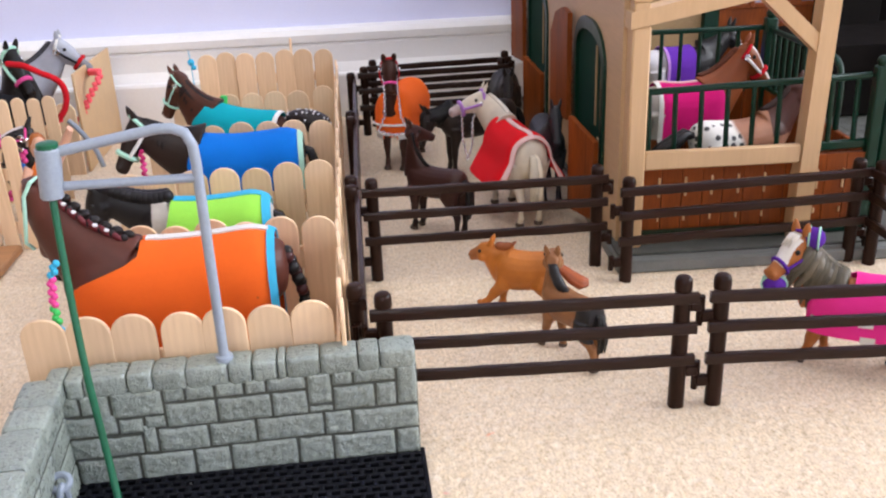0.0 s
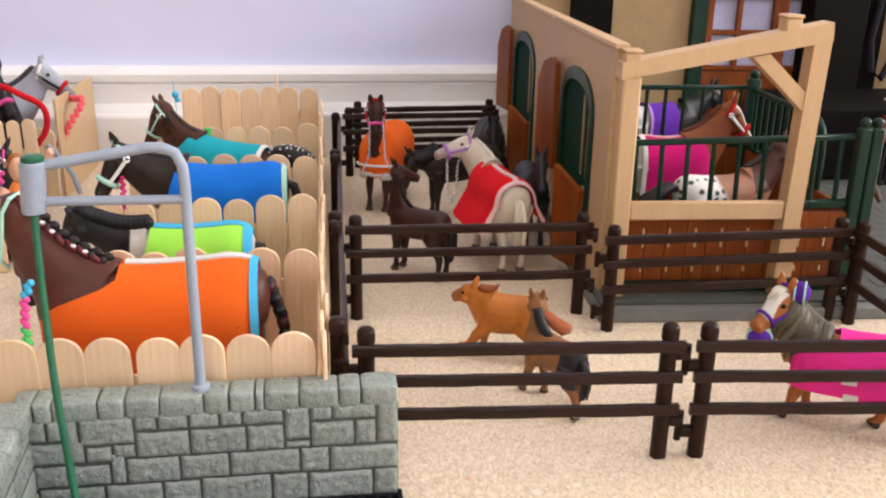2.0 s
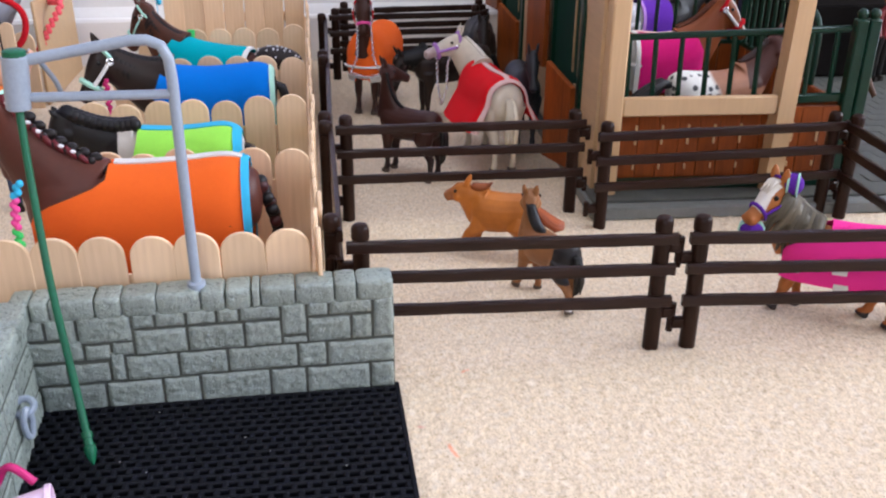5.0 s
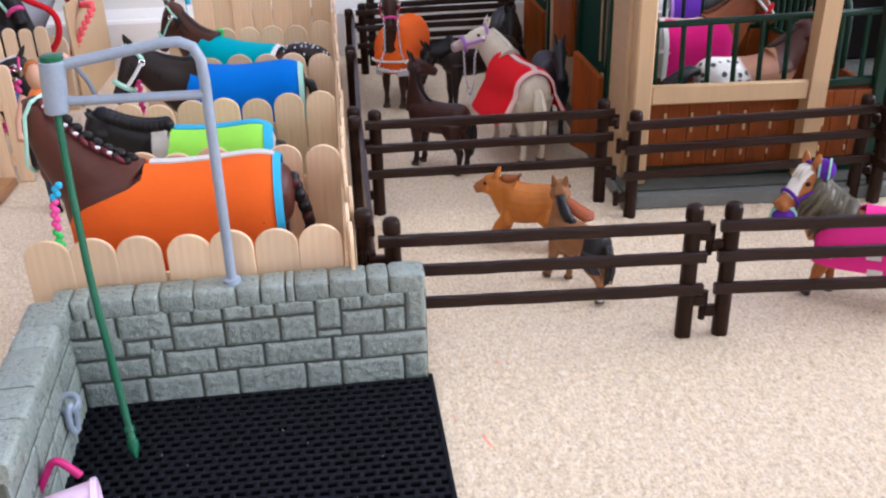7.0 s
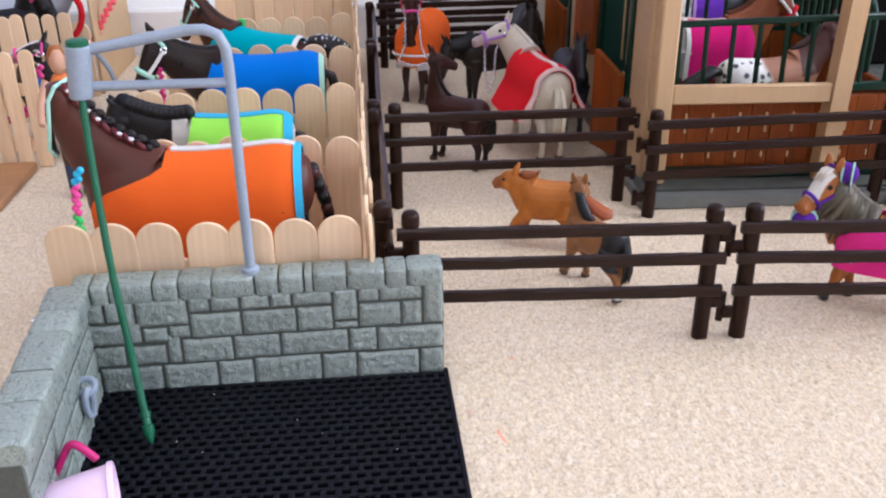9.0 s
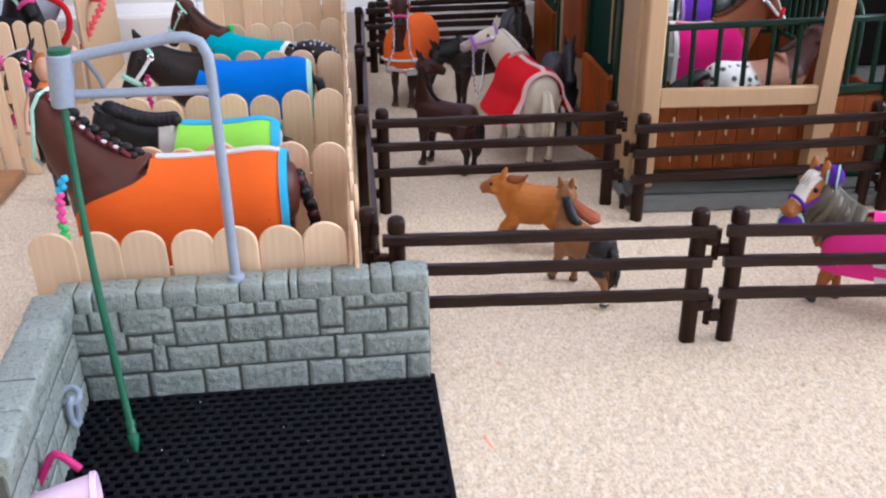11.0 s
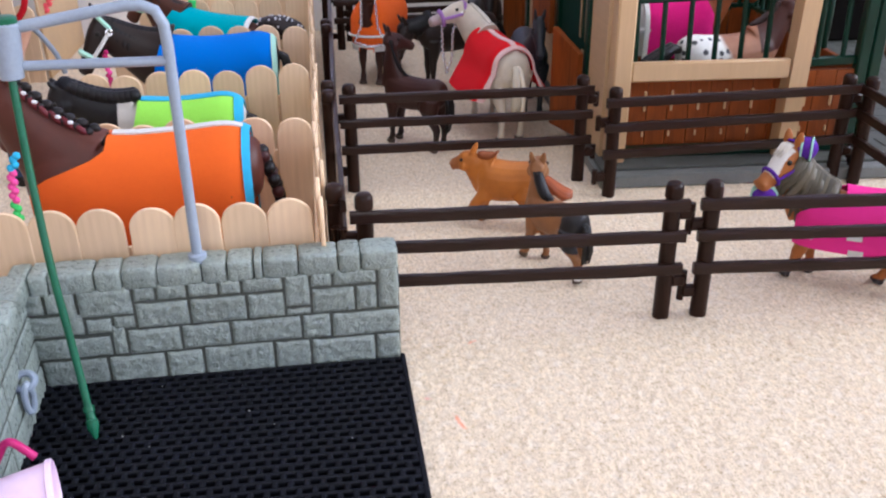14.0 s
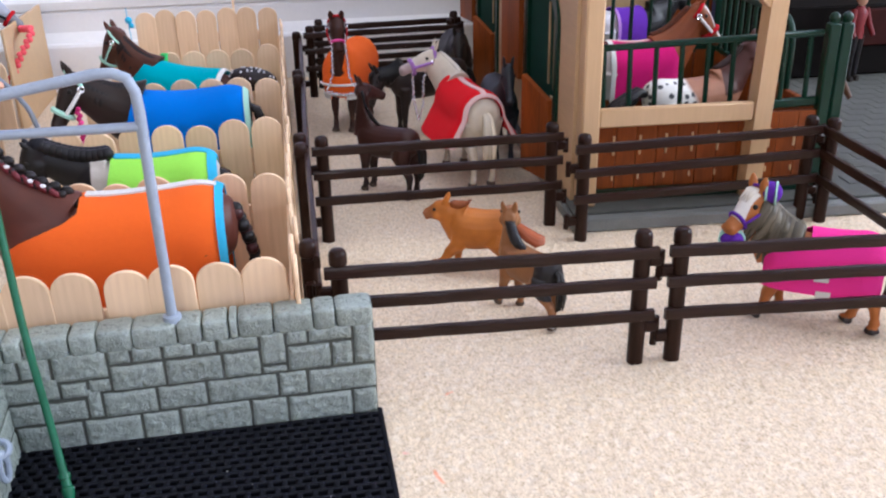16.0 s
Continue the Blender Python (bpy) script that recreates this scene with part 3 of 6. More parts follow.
def cap_stones(parent, length, widths, z, depth, m, seed):
    rng = random.Random(seed)
    x, s = 0.0, sum(widths)
    for w in widths:
        wd = w / s * length
        g = Geo()
        rr = []
        for u in (0, 0.08, 0.2, 0.5, 0.8, 0.92, 1):
            k = 0.88 if u in (0, 1) else (0.975 if u in (0.08, 0.92) else 1.0)
            prof = []
            for a in range(16):
                t = 2 * math.pi * (a + 0.5) / 16
                cy, cz = math.copysign(abs(math.cos(t)) ** 0.30, math.cos(t)), math.copysign(abs(math.sin(t)) ** 0.30, math.sin(t))
                prof.append((x + 0.0003 + (wd - 0.0006) * u, depth / 2 + cy * (depth / 2 + 0.0012) * k + rng.uniform(-0.0002, 0.0002), z + 0.0045 + cz * 0.0048 * k + rng.uniform(-0.00025, 0.00025)))
            rr.append(prof)
        part("cap_stone", g.rings(rr).mesh("cap_stone", STONE, 60), None, parent, m=m)
        x += wd


def wash_stall():
    ob = thing("wash_stall", pose(-0.02, 0.33, 0), "toy horse wash stall with grey moulded stone walls and black mat", "wash stall")
    back = part("back_wall", Geo().box((0, 0, 0.001), (0.152, 0.0115, 0.047), 0.0006), JOINTSHADE, ob, "grey joints darkened with the shade between the stones", m=world_of(ob).inverted() @ pose(-0.098, 0.3585, 0, 0, 0, 1.2))
    # irregular bond, course by course from the foot
    foot = [(4, 21, 0, 31), (21, 36, 0, 31), (36, 46, 0, 31), (46, 65, 0, 32), (65, 75, 0, 31), (75, 93, 0, 30), (93, 100, 0, 30)]
    second = [(3, 12, 32, 54), (12, 23, 32, 53), (23, 27, 32, 63), (27, 41, 31, 57), (41, 54, 32, 57), (54, 73, 32, 57), (73, 81, 31, 57), (81, 100, 30, 56)]
    third = [(2, 17, 55, 77), (17, 24, 55, 71), (24, 30, 58, 72), (30, 44, 57, 83), (44, 59, 57, 83), (59, 69, 57, 83), (69, 76, 57, 65), (76, 88, 57, 83), (88, 94, 57, 83)]
    upper = [(1, 8, 78, 100), (8, 12, 78, 100), (12, 16, 72, 100), (16, 30, 72, 100), (30, 36, 84, 100), (36, 44, 84, 100), (44, 52, 84, 100), (52, 58, 84, 100), (58, 69, 84, 100), (69, 76, 66, 100), (76, 82, 84, 100), (82, 94, 84, 100), (94, 100, 57, 100)]
    stone_face(back, 0.152, 0.0015, 0.0455, foot + second + third + upper, Matrix(), 5)
    cap_stones(back, 0.152, (0.65, 0.6, 1.4, 0.85, 1.1, 1.4, 0.8, 0.85, 0.3, 1.15, 1.3, 0.75, 1.25), 0.0455, 0.0115, Matrix(), 6)
    side = part("side_wall", Geo().box((0, 0, 0.001), (0.106, 0.0125, 0.047), 0.0006), JOINTSHADE, ob, "grey joints darkened with the shade between the stones", m=world_of(ob).inverted() @ pose(-0.0930, 0.3625, 0, 0, 0, -86.0) @ pose(0, -0.0125, 0))
    flip = pose(0.106, 0.0125, 0, 0, 0, 180)
    courses = course_stones(((1.3, (1.3, 0.9, 1.5, 1.1)), (1.1, (0.9, 1.4, 0.8, 1.6)), (1.2, (1.4, 1.0, 0.9, 1.3)), (0.9, (0.8, 1.0, 0.7, 1.2, 0.8))))
    stone_face(side, 0.106, 0.0015, 0.0455, courses, flip, 15, depth=0.0012)
    stone_face(side, 0.106, 0.0015, 0.0455, courses, Matrix(), 16)
    cap_stones(side, 0.106, (1.1, 0.9, 1.4, 1.0, 1.3), 0.0455, 0.0138, Matrix(), 17)
    # perforated rubber mat: plate with raised rounded lattice of slots
    g = Geo()
    x0, x1, y0, y1 = -0.094, 0.0555, 0.255, 0.361
    cw, ch = 0.0056, 0.0042
    ny = int((y1 - y0 - 0.004) / ch)
    for j in range(ny + 1):
        y = y0 + 0.002 + j * ch
        g.box((x0, y - 0.0008, 0.002), (x1, y + 0.0008, 0.0046), 0.0006)
    for j in range(ny):
        y = y0 + 0.002 + j * ch
        n = int((x1 - x0) / cw)
        for i in range(n + 1):
            x = x0 + 0.0008 + (i + (0.5 if j % 2 else 0)) * cw
            if x < x1 - 0.001:
                g.box((x - 0.0012, y, 0.002), (x + 0.0012, y + ch, 0.0046), 0.0006)
    g.box((x1 - 0.002, y0, 0.002), (x1, y1, 0.0047), 0.0004)
    plate = part("mat", Geo().box((x0, y0, 0.0008), (x1, y1, 0.0022), 0.0004), RUBBER, ob, "black rubber drainage mat", at_world=True)
    tagged(part("mat_lattice", g.mesh("mat_lattice", RUBBER, 30, fix=False), None, plate, at_world=True), kind="stuff")
    rng = random.Random(3)
    dust = Geo()
    for i in range(9):
        dust.ball((rng.uniform(x0 + 0.02, x1 - 0.005), rng.uniform(y0 + 0.01, y1 - 0.01), 0.0048), rng.uniform(0.0002, 0.0003), 4)
    tagged(part("lint", dust, WHITE, plate, at_world=True), kind="stuff")
    # pipe frame of the shower
    py = 0.3655
    sh = part("pipe_frame", Geo().tube([(-0.026, py, 0.052), (-0.026, py, 0.10), (-0.0258, py, 0.140), (-0.0262, py, 0.1475), (-0.0285, py, 0.1525), (-0.033, py, 0.1545), (-0.039, py, 0.1545), (-0.0755, py - 0.001, 0.1485)], 0.0021, 12), STEELBLUE, ob, "grey-blue plastic pipe", at_world=True)
    part("crossbar", Geo().tube([(-0.026, py, 0.1345), (-0.0760, py - 0.001, 0.1350)], 0.0018, 10), STEELBLUE, sh, at_world=True)
    part("pipe_foot", Geo().tube([(-0.026, py, 0.0535), (-0.026, py, 0.0565), (-0.026, py, 0.057)], (0.0037, 0.0037, 0.0026), 12), STEELBLUE, sh, at_world=True)
    j = part("hose_holder", Geo().tube([(-0.0803, py - 0.002, 0.1310), (-0.0803, py - 0.002, 0.1315), (-0.0785, py - 0.002, 0.1500), (-0.0785, py - 0.002, 0.1505)], (0.0038, 0.0044, 0.0047, 0.0040), 14), STEELBLUE, sh, at_world=True)
    part("hose_cap", Geo().tube([(-0.0785, py - 0.002, 0.1503), (-0.0784, py - 0.002, 0.1522), (-0.0784, py - 0.002, 0.1528)], (0.0041, 0.0041, 0.0030), 12), HOSE, j, "dark green cap", at_world=True)
    hose_path = smooth_rows([(-0.0803, py - 0.002, 0.132), (-0.0785, 0.355, 0.103), (-0.0748, 0.343, 0.067), (-0.0702, 0.333, 0.035), (-0.0668, 0.3248, 0.0150)], 5)
    hs = part("hose", Geo().tube(hose_path, 0.0015, 10), HOSE, ob, "dark green plastic hose", at_world=True)
    tip = [Vector((-0.0668, 0.3248, 0.0150)) + Vector((0.0022, -0.0060, -0.0098)) * k for k in (-0.08, 0.10, 0.12, 0.36, 0.40, 0.62, 1.0)]
    part("nozzle", Geo().tube(tip, (0.0021, 0.0021, 0.0017, 0.0017, 0.0023, 0.0022, 0.0006), 10), HOSE, hs, at_world=True)
    # tie ring on the side wall
    rx = -0.0900
    rg = part("tie_ring_mount", Geo().tube([(rx + 0.0020 + 0.0036 * math.cos(a), 0.3275 + 0.0026 * math.sin(a), 0.0275 + 0.0020 * math.sin(a)) for a in [2 * math.pi * k / 18 for k in range(18)]], 0.0014, 8, closed=True), STEELBLUE, ob, at_world=True)
    tor = [(rx + 0.0032 + 0.0008 * math.cos(a), 0.3250 + 0.0021 * math.cos(a), 0.0218 + 0.0060 * math.sin(a)) for a in [2 * math.pi * k / 18 for k in range(18)]]
    part("tie_ring", Geo().tube(tor, 0.0013, 8, closed=True), STEELBLUE, rg, "grey-blue ring", at_world=True)
    return ob


wash_stall()


def bucket():
    """Small pale pink pail lying on its side, mouth to the mat, with a magenta bail thrown back over its foot."""
    ob = thing("toy_bucket", pose(-0.0775, 0.2710, 0.0172, 0, 0, 14), "small pale pink toy bucket lying on its side with magenta handle", "bucket")
    prof = [(-0.0105, 0.0070), (-0.0100, 0.0088), (-0.0085, 0.0096), (0.0070, 0.0116), (0.0098, 0.0120), (0.0102, 0.0128), (0.0118, 0.0128), (0.0122, 0.0122), (0.0110, 0.0114), (-0.0060, 0.0092), (-0.0085, 0.0060)]
    b = part("pail", Geo().rings([[(x, r * math.cos(a), r * math.sin(a)) for a in [2 * math.pi * k / 36 for k in range(36)]] for x, r in prof]), PINKPLASTIC, ob, "pale pink plastic pail")
    part("handle_lug", Geo().box((-0.0120, 0.0040, 0.0020), (-0.0070, 0.0090, 0.0070), 0.0006), PINKPLASTIC, b)
    bail = smooth_rows([(-0.0180, 0.0075, -0.0090), (-0.0170, 0.0085, -0.0010), (-0.0110, 0.0115, 0.0115), (-0.0085, 0.0120, 0.0152), (-0.0055, 0.0120, 0.0150), (0.0000, 0.0118, 0.0095)], 4)
    part("handle", Geo().tube(bail, 0.0014, 10), MAGENTA, ob, "magenta plastic bail", m=pose(0.0030, 0, 0, 0, 0, -20))


bucket()


# ---- toy stable ----
def railing(parent, p, q, z0, z1, n, tilt=0.0):
    d = Vector((q[0] - p[0], q[1] - p[1], 0))
    inv = world_of(parent).inverted()
    m = inv @ pose(p[0], p[1], 0, 0, 0, math.degrees(math.atan2(d.y, d.x))) @ pose(0, 0, 0, 0, tilt, 0)
    part("top_rail", Geo().box((0, -0.0018, z1 - 0.0022), (d.length, 0.0018, z1 + 0.0018), 0.0009), GREEN, parent, m=m)
    part("bottom_rail", Geo().box((0, -0.0018, z0 - 0.003), (d.length, 0.0018, z0 + 0.003), 0.0009), GREEN, parent, m=m)
    for i in range(n):
        x = d.length * (i + 0.5) / n
        part("bar", Geo().tube([(x, 0, z0), (x, 0, z1)], 0.0017, 8), GREEN, parent, m=m)


def knob_post(parent, x, y, h, r=0.0042):
    g = Geo().box((x - r, y - r, 0.010), (x + r, y + r, h - 0.006), 0.0010)
    g.tube([(x, y, h - 0.0065), (x, y, h - 0.005)], r * 0.75, 12)
    g.ball((x, y, h - 0.003), r * 0.92, 10)
    return part("gate_post", g, GREEN, parent, "dark green post with round knob", at_world=True)


def planks(parent, p, q, z0, z1, n, thick=0.004, mat=None, gap=0.0004):
    d = Vector((q[0] - p[0], q[1] - p[1], 0))
    m = world_of(parent).inverted() @ pose(p[0], p[1], 0, 0, 0, math.degrees(math.atan2(d.y, d.x)))
    w = d.length / n
    me = Geo().box((gap, 0, z0), (w - gap, thick, z1), gap * 1.75).mesh("plank", mat or BROWNWOOD)
    for i in range(n):
        part("plank", me, None, parent, m=m @ pose(i * w, 0, 0))


def stable():
    ob = thing("toy_stable", pose(0.30, 0.70, 0), "toy horse stable with cream timber frame, green railings and brown planks", "toy stable")
    part("base", Geo().box((0.195, 0.5315, 0.0), (0.640, 0.985, 0.0085), 0.0012), BASEGREY, ob, "grey moulded plastic base", at_world=True)
    part("stable_floor", Geo().box((0.197, 0.5400, 0.0085), (0.638, 0.983, 0.0105), 0.0008), PAVING, ob, "dark grey moulded plastic floor", at_world=True)
    tile = Geo().box((0.0002, 0.0002, 0), (0.0208, 0.0148, 0.0007), 0.0003).mesh("paving_tile", PAVING)
    for j in range(22):
        for i in range(10):
            part("paving_tile", tile, None, ob, m=world_of(ob).inverted() @ pose(0.392 + i * 0.021 + (0.0105 if j % 2 else 0), 0.560 + j * 0.015, 0.0103))
    # side wall with two arched doorways
    w = Geo()
    X0, X1, T = 0.2005, 0.2075, 0.1660
    doors = ((0.602, 0.704), (0.828, 0.945))

    def arch(a, b, inset=0.0):
        a, b, rise = a + inset, b - inset, 0.028 - inset * 1.1
        top = [((a + b) / 2 - (b - a) / 2 * math.copysign(abs(math.cos(t)) ** 0.8, math.cos(t)), 0.114 + rise * math.sin(t)) for t in [math.pi * k / 14 for k in range(15)]]
        return [(a, 0.0105)] + top + [(b, 0.0105)]
    outline = [(0.562, 0.0105)]
    for a, b in doors:
        outline += arch(a, b)
    w.prism(outline + [(0.985, 0.0105), (0.985, T), (0.562, T)], X0, X1, YZ)
    side = part("side_wall", w, CREAMSIDE, ob, "cream plastic boarded side wall", at_world=True)
    part("wall_cap", Geo().box((X0 - 0.001, 0.560, T), (X1 + 0.001, 0.752, T + 0.0035), 0.0006).box((X0 - 0.001, 0.760, T), (X1 + 0.001, 0.985, T + 0.0035), 0.0006), CREAM, side, at_world=True)
    for a, b in doors:
        part("door_frame", Geo().prism(arch(a, b) + arch(a, b, 0.008)[::-1], X0 - 0.002, X1 + 0.001, YZ), GREEN, side, "dark green arched door frame", at_world=True)
        dg = Geo().prism(arch(a, b, 0.006), X0 + 0.0008, X0 + 0.0035, YZ)
        part("inner_door", dg, MATTEGREEN, side, "dark green inner door panel", at_world=True)
        for y0, y1, z0, z1 in ((0.014, 0.0165, 0.070, 0.128), (0.030, 0.0325, 0.070, 0.126), (0.014, 0.0240, 0.030, 0.064)):
            part("gold_strip", Geo().box((X0 - 0.0004, a + y0, z0), (X0 + 0.0010, a + y1, z1), 0.0004), TANBOARD, side, "gilt strip on the inner door", at_world=True)
        # brown half doors: the upper swung outward on the far jamb, the lower on the near one
        up = [(0, 0.056), (0.036, 0.056), (0.036, 0.120), (0.026, 0.136), (0.012, 0.141), (0, 0.138)]
        hinge = pose(X0 - 0.003, b + 0.001, 0, 0, 0, 101)
        lf = part("upper_door_leaf", Geo().prism(up, 0, 0.004, XZ), BROWNWOOD, side, "orange-brown wooden upper half door", m=world_of(side).inverted() @ hinge)
        lo = [(0, 0.010), (0.031, 0.010), (0.031, 0.078), (0, 0.066)]
        part("lower_door_leaf", Geo().prism(lo, 0, 0.004, XZ), BROWNWOOD, side, "orange-brown wooden lower half door", m=world_of(side).inverted() @ pose(X0 - 0.0035, a + 0.003, 0, 0, 0, 112))
        for z in (0.063, 0.074, 0.085, 0.096, 0.107, 0.118):
            part("stud", Geo().ball((0.0045, -0.0008, z), 0.0019, 6, squash=(1, 0.8, 1)), BROWNWOOD, lf)
        for x in (0.012, 0.024):
            part("board_groove", Geo().box((x - 0.0004, -0.0004, 0.059), (x + 0.0004, 0.0002, 0.133), 0.0002), DARKWOOD, lf)
    # cream front frame
    fy0, fy1 = 0.5475, 0.560
    part("corner_post", Geo().box((0.2025, fy0, 0.0105), (0.2138, fy1 + 0.002, 0.1515), 0.0012), CREAM, ob, "cream plastic timber post", at_world=True)
    part("front_post", Geo().prism([(0.3118, 0.0105), (0.3230, 0.0105), (0.3268, 0.1745), (0.3160, 0.1745)], fy0, fy1, XZ), CREAM, ob, "cream plastic timber post", at_world=True)
    part("sill", Geo().box((0.2138, fy0 + 0.0010, 0.0622), (0.3128, fy0 + 0.0058, 0.0742), 0.0010), CREAM, ob, at_world=True)
    part("beam", Geo().prism([(0.2010, 0.1500), (0.3268, 0.1733), (0.3258, 0.1843), (0.2010, 0.1598)], fy0 - 0.001, fy1 + 0.001, XZ), CREAM, ob, "cream sloping beam", at_world=True)
    part("brace", Geo().prism([(0.2797, 0.1635), (0.2902, 0.1655), (0.3155, 0.1424), (0.3150, 0.1312)], fy0 + 0.001, fy1 - 0.001, XZ), CREAM, ob, at_world=True)
    part("peg", Geo().box((0.2030, fy0, 0.158), (0.2125, fy1, 0.1655), 0.0008).box((0.2025, fy0 - 0.0005, 0.1655), (0.2135, fy1, 0.1672), 0.0006), CREAM, ob, at_world=True)
    part("peg", Geo().box((0.2975, fy0, 0.176), (0.3070, fy1, 0.1862), 0.0008).box((0.2968, fy0 - 0.0005, 0.1862), (0.3077, fy1, 0.1882), 0.0006), CREAM, ob, at_world=True)
    # front panel of planks with a green foot rail
    planks(ob, (0.2160, 0.5625), (0.3640, 0.5625), 0.0165, 0.0625, 11, gap=0.00015)
    part("panel_backing", Geo().box((0.2160, 0.5668, 0.0105), (0.3640, 0.5690, 0.0620), 0.0005), DARKWOOD, ob, at_world=True)
    # Cream strips paint the brightness that shows through the panel's slits.
    for i in range(8):
        x = 0.2278 + i * 0.0173
        part("slit_light", Geo().box((x - 0.0007, 0.5612, 0.0395), (x + 0.0007, 0.5628, 0.0525), 0.0003).box((x - 0.0006, 0.5614, 0.0225), (x + 0.0006, 0.5628, 0.0262), 0.0003), CREAM, ob, at_world=True)
    part("foot_rail", Geo().box((0.2155, 0.5560, 0.0105), (0.3640, 0.5620, 0.0175), 0.0010), GREEN, ob, at_world=True)
    railing(ob, (0.2138, 0.5660), (0.3640, 0.5660), 0.0640, 0.1080, 9, tilt=-1.5)
    knob_post(ob, 0.3655, 0.5640, 0.1240, 0.0038)
    knob_post(ob, 0.3738, 0.5640, 0.1240, 0.0038)
    # partitions
    railing(ob, (0.2100, 0.7550), (0.3690, 0.7550), 0.062, 0.1120, 10)
    planks(ob, (0.2100, 0.7530), (0.3690, 0.7530), 0.0105, 0.062, 10)
    knob_post(ob, 0.3702, 0.7520, 0.1260, 0.0046)
    railing(ob, (0.3702, 0.7480), (0.3690, 0.6400), 0.062, 0.1110, 9)
    planks(ob, (0.3682, 0.7480), (0.3660, 0.5750), 0.0105, 0.062, 12)
    hoop = smooth_rows([(0.3690, 0.642, 0.1108), (0.3688, 0.630, 0.1090), (0.3686, 0.622, 0.1020), (0.3684, 0.619, 0.0900), (0.3682, 0.619, 0.0620)], 4)
    part("gate_hoop", Geo().tube(hoop, 0.0022, 10), GREEN, ob, "dark green rounded end of the partition rail", at_world=True)
    # rear wall with tan board, green posts and a glazed brown double door
    yb = 0.968
    part("rear_wall", Geo().box((0.2075, yb, 0.0105), (0.386, yb + 0.008, 0.30), 0.0008), TANBOARD, ob, "tan plastic rear wall", at_world=True)
    part("rear_wall", Geo().box((0.592, yb, 0.0105), (0.760, yb + 0.008, 0.30), 0.0008), TANBOARD, ob, "tan plastic rear wall", at_world=True)
    part("rear_post", Geo().box((0.386, yb - 0.008, 0.0105), (0.402, yb + 0.010, 0.30), 0.001), GREEN, ob, at_world=True)
    part("rear_post", Geo().box((0.570, yb - 0.010, 0.0105), (0.592, yb + 0.010, 0.30), 0.001), DARKWOOD, ob, "very dark brown post", at_world=True)
    dr = part("rear_door", Geo().box((0.402, yb, 0.0105), (0.570, yb + 0.004, 0.098), 0.0006), BROWNWOOD, ob, "orange-brown glazed double door", at_world=True)
    part("glass_pane", Geo().box((0.402, yb + 0.004, 0.098), (0.570, yb + 0.006, 0.30), 0.0004), PANE, dr, "pale lavender pane", at_world=True)
    for x, t in ((0.406, 0.004), (0.438, 0.0025), (0.482, 0.008), (0.527, 0.0025), (0.566, 0.004)):
        part("mullion", Geo().box((x - t, yb - 0.003, 0.096), (x + t, yb + 0.0035, 0.30), 0.0006), BROWNWOOD, dr, at_world=True)
    for z in (0.098, 0.135, 0.171, 0.207, 0.243):
        part("glazing_bar", Geo().box((0.402, yb - 0.002, z - 0.0025), (0.570, yb + 0.003, z + 0.0025), 0.0006), BROWNWOOD, dr, at_world=True)
    # Solid arch whose black stands for the shade inside a hole; wall uncut.
    part("dark_arch", Geo().prism([(0.258, 0.110), (0.300, 0.110), (0.300, 0.170)] + [(0.279 + 0.021 * math.cos(a), 0.170 + 0.012 * math.sin(a)) for a in [math.pi * k / 10 for k in range(1, 10)]] + [(0.258, 0.170)], yb - 0.012, yb - 0.001, XZ), DARKWOOD, ob, "solid near-black arch standing for a dark opening in the rear wall", at_world=True)
    # the whole stable stands slightly askew to the fences
    pivot = Matrix.Translation((0.2005, 0.5475, 0))
    ob.matrix_basis = pivot @ pose(0, 0, 0, 0, 0, -3) @ pivot.inverted() @ ob.matrix_basis
    return ob


stable()


def tack_rack():
    """Dark cabinet with hanging black straps beside the stable."""
    ob = thing("tack_cabinet", pose(0.66, 0.86, 0.0105), "dark red-brown toy tack cabinet with hanging black straps", "cabinet")
    part("cabinet_body", Geo().box((0.470, 0.815, 0.0118), (0.760, 0.94, 0.078), 0.0015), DARKWOOD, ob, at_world=True)
    part("cabinet_front", Geo().box((0.545, 0.8115, 0.040), (0.640, 0.8155, 0.074), 0.0010), REDWOOD, ob, "dark red wooden front", at_world=True)
    part("cabinet_front", Geo().box((0.648, 0.8115, 0.040), (0.750, 0.8155, 0.074), 0.0010), REDWOOD, ob, "dark red wooden front", at_world=True)
    part("dark_panel", Geo().box((0.525, 0.925, 0.0118), (0.586, 0.952, 0.30), 0.0015), DARKWOOD, ob, "nearly black tall panel", at_world=True)
    for x in (0.608, 0.640, 0.676):
        pts = [(x, 0.936, 0.20), (x - 0.010, 0.933, 0.13), (x - 0.006, 0.930, 0.098), (x + 0.006, 0.930, 0.090), (x + 0.016, 0.931, 0.11), (x + 0.020, 0.934, 0.19)]
        part("hanging_strap", Geo().tube(pts, 0.0036, 8), TARTAN, ob, "black hanging bridle strap", at_world=True)


tack_rack()


# ---- toy horses ----
BODY = ((-0.52, 0.83, 0.05, 0.06), (-0.49, 0.81, 0.13, 0.15), (-0.38, 0.79, 0.195, 0.215), (-0.20, 0.765, 0.20, 0.225), (0.0, 0.745, 0.205, 0.235),
        (0.20, 0.750, 0.20, 0.245), (0.34, 0.775, 0.18, 0.235), (0.44, 0.785, 0.13, 0.18), (0.49, 0.79, 0.05, 0.08))


BODY = smooth_rows(BODY, 5)


def body_at(x, fat=1.0):
    xs = [b[0] for b in BODY]
    z, w, h = (float(np.interp(x, xs, [b[i] for b in BODY])) for i in (1, 2, 3))
    return z, w * fat, h * fat


